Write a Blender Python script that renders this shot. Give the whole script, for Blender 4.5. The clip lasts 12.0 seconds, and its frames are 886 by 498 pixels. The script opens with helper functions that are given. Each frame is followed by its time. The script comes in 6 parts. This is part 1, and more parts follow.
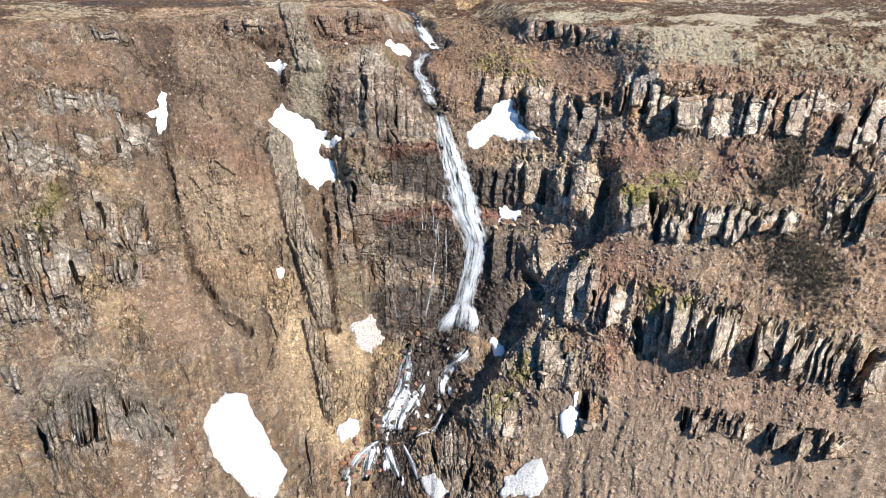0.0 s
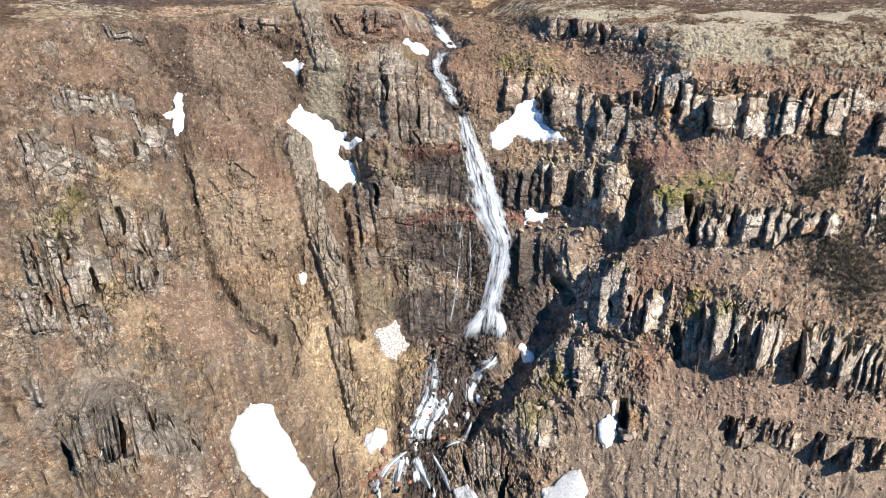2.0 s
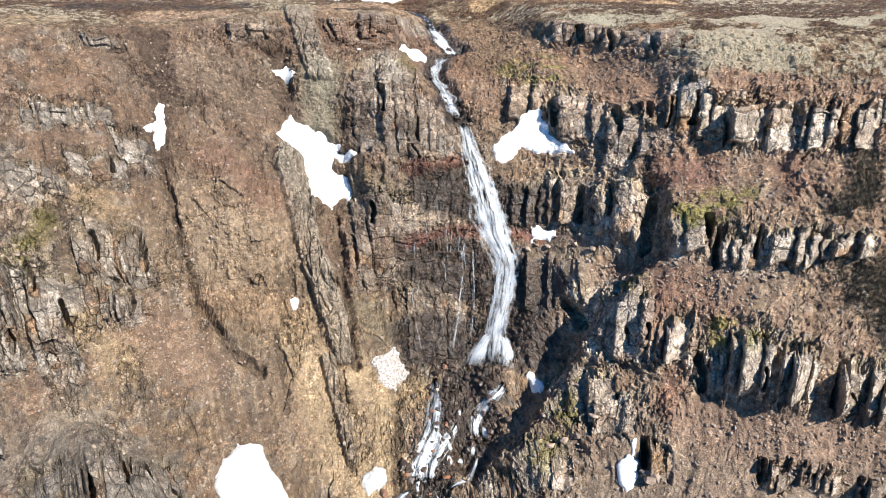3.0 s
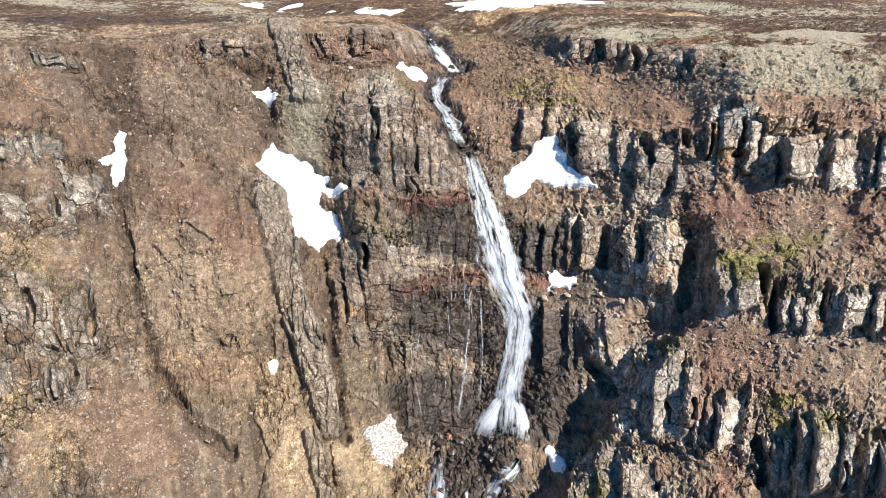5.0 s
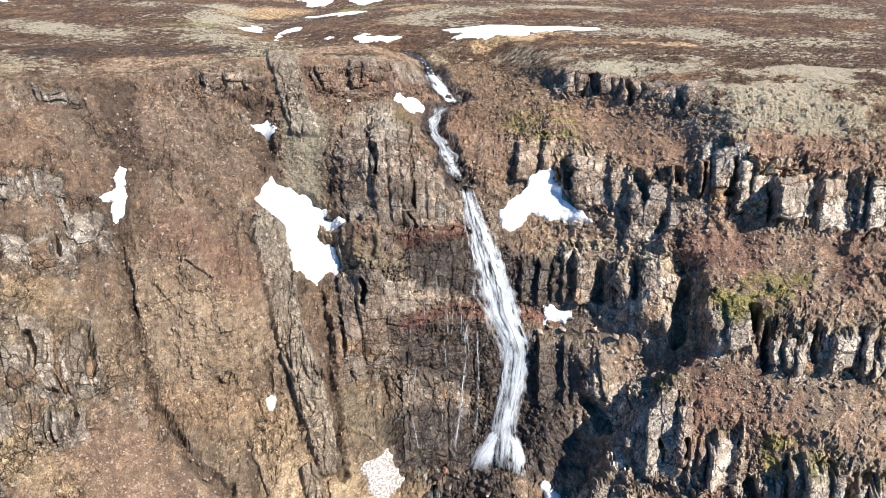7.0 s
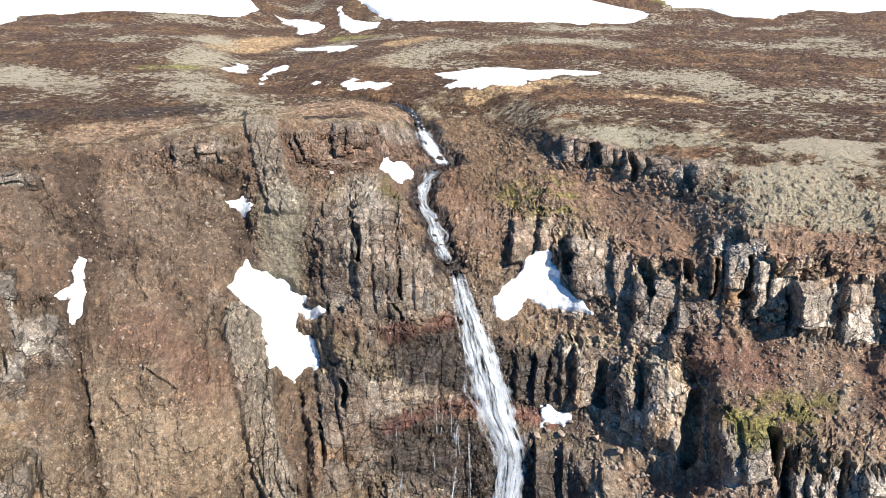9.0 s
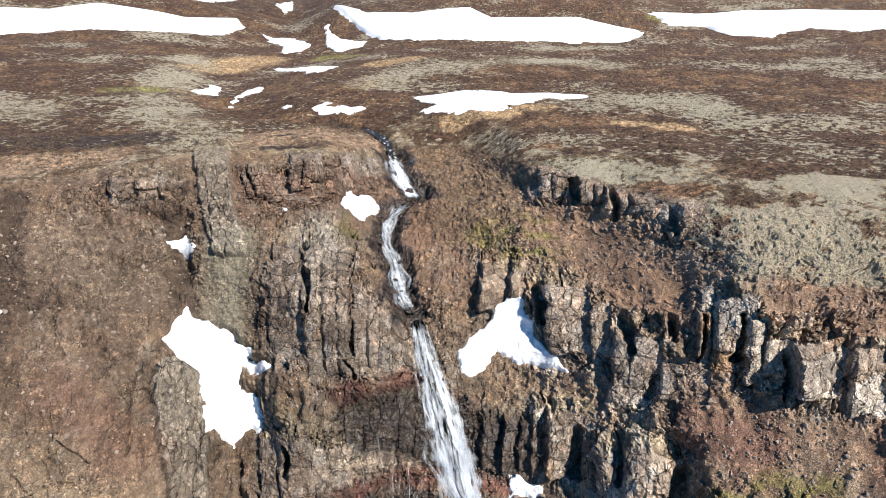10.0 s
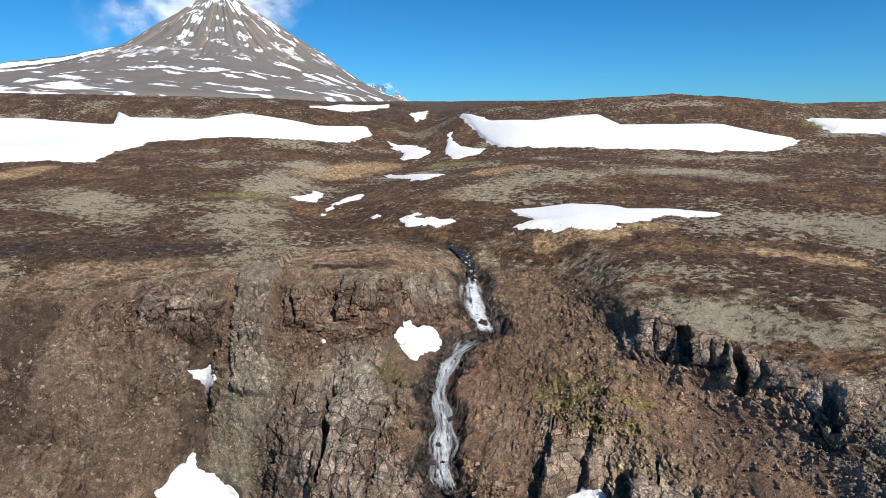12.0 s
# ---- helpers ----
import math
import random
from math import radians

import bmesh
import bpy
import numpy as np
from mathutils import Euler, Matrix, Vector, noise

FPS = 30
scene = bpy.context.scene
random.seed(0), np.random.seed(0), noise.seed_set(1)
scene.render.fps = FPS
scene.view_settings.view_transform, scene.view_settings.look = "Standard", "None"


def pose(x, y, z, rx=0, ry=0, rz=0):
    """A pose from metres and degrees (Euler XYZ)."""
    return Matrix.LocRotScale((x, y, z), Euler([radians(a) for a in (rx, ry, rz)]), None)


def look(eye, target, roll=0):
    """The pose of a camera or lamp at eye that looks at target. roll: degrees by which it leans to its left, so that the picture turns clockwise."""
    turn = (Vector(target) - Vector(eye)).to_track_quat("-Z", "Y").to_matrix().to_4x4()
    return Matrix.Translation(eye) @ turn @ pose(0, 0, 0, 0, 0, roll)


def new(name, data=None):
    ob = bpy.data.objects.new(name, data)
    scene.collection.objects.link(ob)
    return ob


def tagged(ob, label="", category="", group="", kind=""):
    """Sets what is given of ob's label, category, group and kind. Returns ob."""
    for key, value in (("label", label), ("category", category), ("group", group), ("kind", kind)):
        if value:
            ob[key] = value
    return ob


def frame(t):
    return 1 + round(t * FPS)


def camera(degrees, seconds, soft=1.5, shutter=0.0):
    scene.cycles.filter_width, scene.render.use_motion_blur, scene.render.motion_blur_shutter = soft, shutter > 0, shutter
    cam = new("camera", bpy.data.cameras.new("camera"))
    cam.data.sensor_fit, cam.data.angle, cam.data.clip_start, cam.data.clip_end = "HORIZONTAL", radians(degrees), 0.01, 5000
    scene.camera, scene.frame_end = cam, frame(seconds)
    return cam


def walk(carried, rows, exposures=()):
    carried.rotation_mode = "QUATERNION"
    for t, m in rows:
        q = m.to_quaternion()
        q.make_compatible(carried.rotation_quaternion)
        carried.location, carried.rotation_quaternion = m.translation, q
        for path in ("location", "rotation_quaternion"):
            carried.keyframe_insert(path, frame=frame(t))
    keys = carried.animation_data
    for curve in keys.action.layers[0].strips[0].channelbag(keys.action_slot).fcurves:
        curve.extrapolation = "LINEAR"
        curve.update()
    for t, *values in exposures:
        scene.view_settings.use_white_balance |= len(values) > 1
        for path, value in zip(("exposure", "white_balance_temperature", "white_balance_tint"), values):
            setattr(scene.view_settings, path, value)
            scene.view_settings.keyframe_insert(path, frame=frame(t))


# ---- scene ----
cam = camera(70.8, 12.0, soft=0.5)
METRES, EYE, TILT, LEAN, TURN = 60.0, 40.0, -24.3, 0.0, 0.0
ROWS = [
    (0.0, 0.0, 0.0, 0.0, 0.0, 0.0, -0.0),
    (0.5, -0.0141, -0.0018, -0.0016, 0.02, 0.07, -0.02),
    (1.0, -0.0341, -0.0015, -0.0032, 0.12, -0.01, -0.03),
    (1.5, -0.0511, 0.0097, -0.0, 0.21, 0.0, -0.06),
    (2.0, -0.064, 0.0336, 0.0084, -0.47, -0.01, 0.28),
    (2.5, -0.0765, 0.0703, 0.0229, -1.23, -0.05, 0.64),
    (3.0, -0.0814, 0.119, 0.0436, -1.18, 0.27, 0.59),
    (3.5, -0.0842, 0.1692, 0.0649, -1.16, 0.61, 0.62),
    (5.5, -0.0828, 0.2952, 0.118, -1.21, 1.48, 0.71),
    (6.0, -0.0812, 0.2935, 0.1169, -1.26, 1.86, 0.72),
    (6.5, -0.0807, 0.2857, 0.1295, -1.31, 1.9, 0.73),
    (7.0, -0.0806, 0.271, 0.1605, -1.36, 1.85, 0.7),
    (7.5, -0.0817, 0.269, 0.2109, -1.4, 1.88, 0.7),
    (9.5, -0.0303, 0.4018, 0.3467, -1.43, 1.89, 0.82),
    (10.0, 0.0128, 0.4567, 0.3751, -1.15, 3.16, 0.67),
    (10.5, 0.0598, 0.5183, 0.4004, -0.73, 8.49, 0.44),
    (11.0, 0.0927, 0.5843, 0.4282, 7.79, 12.03, -3.04),
    (11.5, 0.1106, 0.638, 0.454, 10.88, 11.92, -4.25),
    (12.0, 0.1133, 0.6626, 0.4629, 10.86, 11.94, -4.26),
]
walk(cam, [(t, pose(0, 0, EYE, TILT, LEAN, TURN) @ pose(METRES * x, METRES * y, METRES * z, 90 + pitch, roll, yaw)) for t, x, y, z, yaw, pitch, roll in ROWS], [(0.0, 1.08), (6.5, 1.10), (7.5, 1.03), (9.5, 0.92), (10.0, 0.79), (10.5, 0.48), (11.0, 0.25), (12.0, 0.22)])

# ---- sky and sun ----
SUN_TO = Vector((0.56, -0.47, 0.68)).normalized()
world = bpy.data.worlds.new("sky")
scene.world = world
world.use_nodes = True
wn = world.node_tree
sky = wn.nodes.new("ShaderNodeTexSky")
sky.sky_type, sky.sun_disc = "NISHITA", False
sky.sun_elevation = math.asin(SUN_TO.z)
sky.sun_rotation = math.atan2(SUN_TO.x, SUN_TO.y)
sky.altitude, sky.air_density, sky.dust_density, sky.ozone_density = 800, 1.0, 0.0, 3.0
wn.nodes["Background"].inputs[1].default_value = 0.052
clear = wn.nodes.new("ShaderNodeMix")  # a deep clear northern blue
clear.data_type, clear.blend_type = "RGBA", "MULTIPLY"
clear.inputs[0].default_value = 1.0
towards, height = wn.nodes.new("ShaderNodeTexCoord"), wn.nodes.new("ShaderNodeSeparateXYZ")
haze = wn.nodes.new("ShaderNodeValToRGB")  # paler towards the horizon
haze.color_ramp.elements[0].color, haze.color_ramp.elements[1].color = (0.40, 1.14, 1.95, 1), (0.20, 1.0, 1.58, 1)
haze.color_ramp.elements[1].position = 0.22
wn.links.new(towards.outputs["Generated"], height.inputs[0])
wn.links.new(height.outputs[2], haze.inputs[0])
wn.links.new(haze.outputs[0], clear.inputs[7])
wn.links.new(sky.outputs[0], clear.inputs[6])
wn.links.new(clear.outputs[2], wn.nodes["Background"].inputs[0])
sun = new("sun", bpy.data.lights.new("sun", "SUN"))
sun.data.energy, sun.data.angle, sun.data.color = 5.0, radians(0.5), (1.0, 0.955, 0.9)
sun.matrix_world = look(SUN_TO * 200, (0, 0, 0))

# ---- outlines and lines on the gorge wall: (x, climb); on the moor: (x, y) ----
CRAGS_TOP_STEP = [(8.2, 11.7, 42.6, 37.9, 3.0), (11.9, 13.9, 41.6, 36.9, 2.8), (14.0, 17.0, 40.6, 35.6, 2.0), (18.6, 20.8, 38.6, 32.4, 2.4)]
CRAGS_UPPER_COLUMNS = [(20.3, 23.0, 27.9, 21.4, 2.5), (23.5, 25.8, 26.0, 20.1, 2.2), (26.6, 30.4, 25.6, 18.9, 2.2), (30.8, 33.9, 23.5, 18.2, 1.5), (34.2, 37.9, 24.0, 17.4, 1.5), (38.3, 41.8, 23.4, 17.4, 1.2), (45.9, 49.1, 20.1, 15.3, 2.2), (41.6, 44.4, 24.5, 20.1, 1), (48.9, 52.9, 24.6, 15.0, 2)]
CRAGS_ALCOVE = [(8.9, 13.6, 28.0, 20.3, 1.5), (14.4, 18.3, 25.1, 17.7, 1.5), (4.3, 7.8, 31.9, 24.5, 1), (8.4, 11.8, 17.1, 10.3, 1.5), (13.5, 15.5, 15.0, 8.0, 1.8), (15.8, 18.3, 16.2, 7.7, 2.5), (18.3, 20.1, 14.4, 8.4, 1.2)]
CRAGS_MIDDLE_COLUMNS = [(21.4, 25.4, 10.8, 6.0, 2.2), (27.0, 30.9, 9.7, 4.5, 2.2), (32.5, 36.6, 8.8, 4.8, 1.8), (36.8, 39.1, 9.2, 5.3, 1.2), (39.3, 42.6, 8.4, 5.9, 1.5), (47.4, 53.8, 10.6, 5.3, 1.5), (13.4, 19.4, 4.1, -4.2, 3), (20.0, 24.8, -0.2, -5.1, 1.2)]
CRAGS_LOWER_COLUMNS = [(26.0, 29.2, -3.9, -7.4, 1.5), (29.4, 34.5, -1.4, -7.3, 2.5), (35.0, 39.0, -2.8, -8.0, 1.3), (42.4, 45.9, -3.6, -8.2, 2), (46.5, 50.0, -4.0, -8.8, 1.6), (50.6, 55.9, -5.1, -9.7, 1.5), (56.9, 60.4, -5.9, -11.1, 2.2)]
CRAGS_FOOT = [(34.5, 38.3, -12.6, -14.9, 0.8), (39.7, 44.6, -12.7, -14.7, 0.6), (47.8, 51.6, -13.6, -15.7, 0.7), (52.6, 58.7, -14.1, -16.1, 0.7), (20.1, 23.1, -12.2, -14.8, 1.8), (-1.5, 4.1, -17.1, -21.3, 1.5), (4.4, 9.6, -13.4, -17.4, 1.2), (8.8, 15.3, -6.4, -10.9, 1.0), (-0.1, 4.1, -21.6, -23.8, 1.2), (13.6, 18.0, -8.2, -12.2, 1)]
CRAGS_WEST_UPPER = [(-46.7, -42.5, 25.3, 20.6, 1.8), (-42.3, -38.2, 26.2, 21.5, 1.5), (-51.6, -47.5, 18.5, 12.6, 1.8), (-47.5, -43.9, 16.5, 13.1, 1.2), (-43.0, -37.9, 18.7, 14.9, 1.6), (-37.6, -34.5, 23.0, 16.9, 1.0), (-38.5, -34.8, 36.6, 34.5, 1)]
CRAGS_WEST_LOWER = [(-44.5, -37.0, 10.4, 3.6, 1.8), (-55.5, -52.2, 6.7, 0.3, 1.8), (-52.4, -47.5, 7.7, -3.2, 1.8), (-47.4, -43.9, 4.4, 0.4, 1), (-43.6, -39.5, 3.8, -0.1, 1.2), (-57.4, -54.0, 0.3, -3.5, 1.2), (-58.3, -53.3, -11.3, -15.7, 1.8), (-53.2, -46.9, -12.4, -16.2, 2.2), (-46.9, -40.0, -12.6, -16.1, 1.8), (-60.4, -58.7, -7.4, -9.8, 1.5)]
CRAGS_CENTRE = [(-11.5, -9.0, 31.7, 21.2, 0.8), (-8.9, -5.4, 32.2, 19.3, 1.2), (-5.4, -0.9, 27.7, 19.7, 0.8), (-12.8, -6.7, 15.1, 3.3, 1.5)]
CRAGS_RIM = [(-23.8, -18.6, 42.0, 37.0, 1.6), (-13.7, -10.6, 42.6, 37.5, 1.6), (-10.4, -6.8, 44.8, 38.3, 1.7), (-6.6, -2.9, 47.0, 40.5, 1.6)]
CRAGS_WET = [(-6.6, 0.4, 16.7, 9.8, 1.0), (-6.7, -0.2, 5.6, 1.3, 0.8), (-7.8, -1.8, 2.3, -7.4, 0.7), (4.5, 10.2, 15.5, 10.3, 1), (6.3, 12.8, 6.2, -0.8, 1)]
SNOW_MAIN = [(-18.5, 25.9), (-17.8, 24.3), (-16.6, 23.4), (-14.9, 22.8), (-14.5, 22.2), (-13.4, 21.4), (-13.7, 20.5), (-12.0, 20.4), (-12.5, 19.3), (-13.4, 19.0), (-14.3, 19.9), (-14.6, 18.9), (-14.6, 17.4), (-13.3, 17.3), (-12.7, 16.1), (-12.9, 14.3), (-14.2, 13.8), (-14.8, 13.3), (-15.2, 12.7), (-16.3, 13.7), (-17.3, 15.0), (-17.6, 16.5), (-17.9, 19.2), (-18.8, 20.3), (-20.5, 23.0)]
SNOW_RIGHT = [(7.1, 27.0), (7.8, 26.5), (8.7, 23.1), (9.5, 21.7), (11.5, 19.8), (9.3, 20.2), (7.4, 20.2), (5.8, 21.6), (5.3, 20.2), (3.8, 18.8), (2.5, 20.8), (3.6, 22.3), (5.5, 24.4), (5.7, 26.1)]
SNOW_LEFT = [(-32.0, 27.0), (-31.5, 26.7), (-31.8, 24.5), (-31.7, 22.3), (-32.4, 20.4), (-33.1, 20.4), (-33.1, 21.5), (-33.0, 22.4), (-34.0, 22.8), (-32.8, 24.0), (-32.4, 25.6)]
SNOW_NOOK = [(-19.8, 33.2), (-18.5, 33.4), (-17.6, 32.0), (-17.8, 31.2), (-18.6, 32.4), (-19.4, 32.8)]
SNOW_TOP = [(-6.7, 38.0), (-5.8, 39.9), (-4.4, 39.0), (-3.4, 38.0), (-4.4, 36.9), (-5.1, 35.2), (-6.0, 36.1)]
SNOW_TINY = [(-10.9, 36.6), (-10.4, 35.8), (-10.4, 35.0), (-10.8, 35.4)]
SNOW_LEDGE = [(6.8, 10.2), (8.0, 9.9), (9.6, 9.2), (8.8, 8.2), (6.9, 7.8)]
SNOW_SLOT = [(-21.5, 0.9), (-20.4, 1.1), (-20.6, 0.1), (-21.3, -0.5)]
SNOW_DIRTY = [(-12.6, -6.7), (-9.7, -5.7), (-8.1, -8.7), (-9.0, -9.8), (-11.2, -10.4), (-11.7, -8.4)]
SNOW_LOW = [(-15.1, -18.0), (-13.4, -17.3), (-11.7, -17.5), (-12.1, -18.5), (-15.0, -19.9), (-15.6, -19.3)]
SNOW_BIG = [(-35.2, -14.8), (-32.2, -13.6), (-29.9, -12.6), (-27.9, -13.0), (-27.5, -14.6), (-27.0, -16.1), (-25.7, -18.2), (-23.3, -21.4), (-25.5, -22.9), (-27.4, -23.1), (-30.0, -22.6), (-31.4, -21.1), (-33.2, -19.7), (-34.7, -17.4)]
SNOW_FOOT = [(9.7, -21.2), (12.8, -19.3), (14.8, -18.4), (15.6, -20.5), (14.9, -21.9), (8.6, -22.6)]
SNOW_FOOT2 = [(-2.9, -23.0), (-1.2, -22.4), (1.0, -23.2), (-0.2, -23.9), (-2.7, -24.4)]
SNOW_STRIP = [(16.9, -14.5), (18.3, -13.6), (19.5, -14.1), (19.1, -15.1), (18.2, -16.4), (17.3, -16.0)]
SNOW_SHADE = [(18.5, -12.5), (19.3, -11.9), (19.5, -12.6), (18.8, -13.4)]
SNOW_POOL = [(6.0, -6.9), (6.7, -7.0), (6.4, -7.4), (6.0, -7.3)]
SNOW_POOL2 = [(6.3, -7.8), (6.9, -7.3), (7.8, -7.4), (7.7, -8.0), (7.4, -8.7), (6.6, -8.5)]
W_upper = [(-2.6, 48.0), (-2.1, 44.2), (-1.5, 41.3), (-0.4, 39.9)]
W_side = [(-0.8, 47.1), (-0.5, 42.0)]
W_link = [(-1.0, 39.5), (-2.0, 38.1), (-2.8, 36.4), (-3.1, 34.2), (-2.9, 32.4), (-2.1, 31.2), (-1.9, 29.0), (-1.5, 26.8), (-0.6, 25.3)]
W_main = [(-0.5, 25.0), (0.1, 21.0), (0.9, 17.8), (1.7, 14.8), (2.3, 12.1), (3.3, 8.1), (4.5, 5.1)]
W_base = [(4.3, 3.3), (3.7, -0.3), (3.1, -2.4), (2.8, -4.2)]
W_baseL = [(2.4, -3.9), (1.0, -6.1), (-0.2, -8.0)]
W_baseR = [(3.2, -4.0), (4.3, -5.7), (3.8, -7.6)]
W_thinA = [(0.0, 9.9), (-0.8, 6.9), (-0.9, 3.0), (-1.6, -2.0), (-2.7, -7.2)]
W_thinB = [(-3.7, 14.9), (-3.6, 13.0), (-3.4, 10.3)]
W_thinC = [(-5.7, 4.6), (-6.4, 0.4), (-6.8, -2.4), (-5.9, -7.0)]
W_thinD = [(0.3, 7.8), (0.5, 2.9), (0.3, -1.4), (-0.1, -5.4)]
W_casA = [(-4.5, -9.4), (-4.7, -11.9), (-5.4, -14.7), (-7.0, -16.9), (-8.6, -19.4)]
W_casB = [(3.7, -8.7), (1.3, -11.3), (-0.7, -13.2), (-0.6, -14.5)]
W_casC = [(-2.1, -13.4), (-3.7, -14.9), (-5.4, -17.2), (-6.9, -19.4)]
W_casD = [(-0.3, -15.5), (-1.9, -18.5), (-4.4, -19.7)]
W_lowA = [(-9.2, -19.7), (-11.5, -20.6), (-14.0, -22.2), (-15.6, -23.5)]
W_lowB = [(-8.3, -20.0), (-8.0, -21.6), (-6.3, -23.8)]
W_lowC = [(-9.9, -19.9), (-11.2, -21.9), (-12.1, -23.7)]
W_lowD = [(-6.2, -20.0), (-4.4, -21.7), (-3.3, -23.5)]
CLEFTS_WEST = [(-42.2, 26.3, -42.3, 24.1, 1), (-37.9, 27.4, -38.0, 25.6, 1), (-38.6, 17.7, -38.7, 16.7, 2), (-43.5, 15.5, -43.5, 14.4, 1), (-46.1, 13.9, -46.4, 13.1, 1), (-42.3, 9.3, -42.2, 7.0, 2), (-37.3, 9.2, -37.5, 5.5, 2), (-41.6, 4.8, -40.5, 4.1, 1), (-34.4, 12.3, -34.4, 11.0, 1), (-50.2, 6.1, -50.4, 4.1, 2), (-47.7, 2.6, -48.0, 0.4, 2), (-39.6, 3.0, -39.9, 1.3, 2), (-54.5, 4.6, -54.7, 3.1, 1), (-54.3, 0.3, -54.6, -1.4, 1)]
CLEFTS_WEST_LOW = [(-58.0, -13.5, -58.7, -15.3, 2), (-50.3, -13.1, -50.7, -15.4, 2), (-46.2, -12.7, -46.3, -14.0, 1), (-43.6, -12.8, -43.0, -13.8, 1), (-40.5, -14.9, -39.9, -15.8, 1), (-35.4, -12.6, -35.6, -14.5, 1), (-32.8, -10.3, -32.3, -11.8, 1), (-9.0, 29.0, -8.8, 26.0, 1), (-6.1, 21.1, -5.4, 19.4, 1), (-13.3, 7.6, -13.3, 4.0, 1), (-10.8, 13.6, -11.0, 11.0, 1)]
CLEFTS_EAST_TOP = [(18.0, 30.3, 19.2, 23.5, 3), (20.8, 25.7, 20.4, 21.7, 1), (23.3, 25.8, 23.0, 22.1, 2), (26.2, 22.8, 26.7, 20.3, 2), (45.5, 21.5, 45.6, 18.3, 3), (49.1, 23.6, 48.6, 19.2, 2), (11.6, 40.0, 11.9, 36.0, 1), (14.3, 39.0, 14.7, 35.1, 2), (18.2, 38.2, 19.0, 33.0, 2), (8.8, 28.4, 9.2, 24.4, 2), (15.2, 25.2, 15.9, 22.3, 2), (17.3, 19.8, 17.1, 18.5, 1)]
CLEFTS_EAST_MID = [(12.1, 14.7, 12.0, 10.8, 3), (14.9, 16.3, 15.2, 11.4, 1), (19.3, 13.4, 18.7, 7.9, 3), (25.5, 11.4, 26.8, 5.6, 3), (31.5, 9.7, 31.1, 6.5, 3), (17.3, -1.6, 17.7, -3.5, 1), (10.8, 0.4, 12.0, -2.5, 3), (19.7, -0.8, 19.7, -2.2, 1)]
CLEFTS_EAST_LOW = [(26.0, -4.3, 26.8, -6.9, 3), (29.0, -1.2, 29.1, -2.5, 1), (33.6, -4.4, 33.7, -6.3, 1), (41.8, -4.7, 42.5, -7.5, 3), (43.8, -6.0, 45.6, -7.8, 1), (47.9, -4.7, 48.5, -5.9, 1), (58.7, -6.5, 57.4, -9.2, 3), (35.0, -12.8, 34.9, -14.2, 2), (47.3, -13.5, 48.1, -15.0, 2), (19.8, -11.7, 20.1, -13.6, 3), (4.5, -19.7, 3.3, -22.1, 2), (22.7, -6.4, 23.1, -8.9, 2), (-1.6, -19.9, -1.3, -21.2, 1)]
SOIL_ARCH = [(-58.3, -11.5), (-54.6, -10.6), (-48.4, -12.1), (-41.7, -13.9)]
SOIL_ARCH_B = [(-52.7, -8.0), (-47.1, -8.0)]
SOIL_BANK = [(-32.2, 34.2), (-29.5, 27.5)]
HOLLOW = [(-0.6, 46.4), (2.4, 47.3), (5.8, 44.3), (5.1, 39.5), (3.5, 36.5)]
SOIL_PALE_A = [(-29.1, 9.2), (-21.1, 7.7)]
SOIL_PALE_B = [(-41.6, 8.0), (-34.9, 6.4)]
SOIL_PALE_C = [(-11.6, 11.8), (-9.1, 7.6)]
BULGE_A = [(-7.2, 35.7), (-6.6, 30.4), (-5.4, 24.9)]
BULGE_B = [(-15.2, 33.7), (-15.3, 23.7)]
BULGE_C = [(-51.5, -14.3), (-50.2, -16.4)]
BULGE_D = [(-27.3, 8.1), (-28.0, 2.0)]
SOIL_CREST = [(-7.8, 33.9), (-7.9, 31.6), (-6.5, 29.6)]
LICHEN_SLOPE = [(19.2, 31.8), (23.2, 28.6), (28.1, 28.7), (34.6, 26.5), (42.9, 26.6), (49.5, 25.2), (56.9, 24.3), (54.6, 44.9), (31.4, 44.2), (22.4, 38.8), (20.9, 33.8)]
SOIL_DOME = [(-34.0, 31.2), (-28.5, 32.3), (-23.3, 31.1)]
SOIL_DOME_B = [(-25.6, 29.6), (-20.4, 27.6)]
SOIL_STREAK = [(-27.0, 18.4), (-22.8, 13.5)]
SOIL_BAND = [(-31.0, 0.9), (-26.2, 0.5), (-21.7, -0.1)]
SOIL_LOW = [(-41.5, -0.7), (-34.2, -3.8)]
SOIL_FLANK = [(-29.0, 9.0), (-23.0, -1.0), (-18.0, -13.0)]
SOIL_TAN = [(-42.6, 14.2), (-40.8, 10.8)]
SOIL_OLIVE = [(-13.0, -0.6), (-10.4, -3.9)]
SOIL_SALMON = [(-12.7, 4.8), (-9.6, 8.9)]
SOIL_STEP = [(12.4, 34.2), (16.1, 31.5), (17.4, 28.2)]
SOIL_RED = [(19.4, 16.9), (24.4, 15.1)]
SOIL_RED_B = [(17.4, 5.3), (27.9, 0.4)]
SOIL_RIM = [(-39.9, 41.0), (-32.2, 41.5), (-26.2, 43.3), (-19.3, 40.8)]
SOIL_GRAVEL = [(18.8, 33.0), (24.1, 29.3)]
MOSS_G = [(22.7, 10.9), (29.1, 12.5)]
MOSS_H = [(16.6, 3.6), (18.8, 3.3)]
MOSS_I = [(27.8, -1.4), (31.8, -1.6)]
PALE_A = [(-8.1, 33.8), (-8.3, 30.8), (-8.5, 28.2)]
PALE_B = [(15.9, 3.5), (17.1, -1.8)]
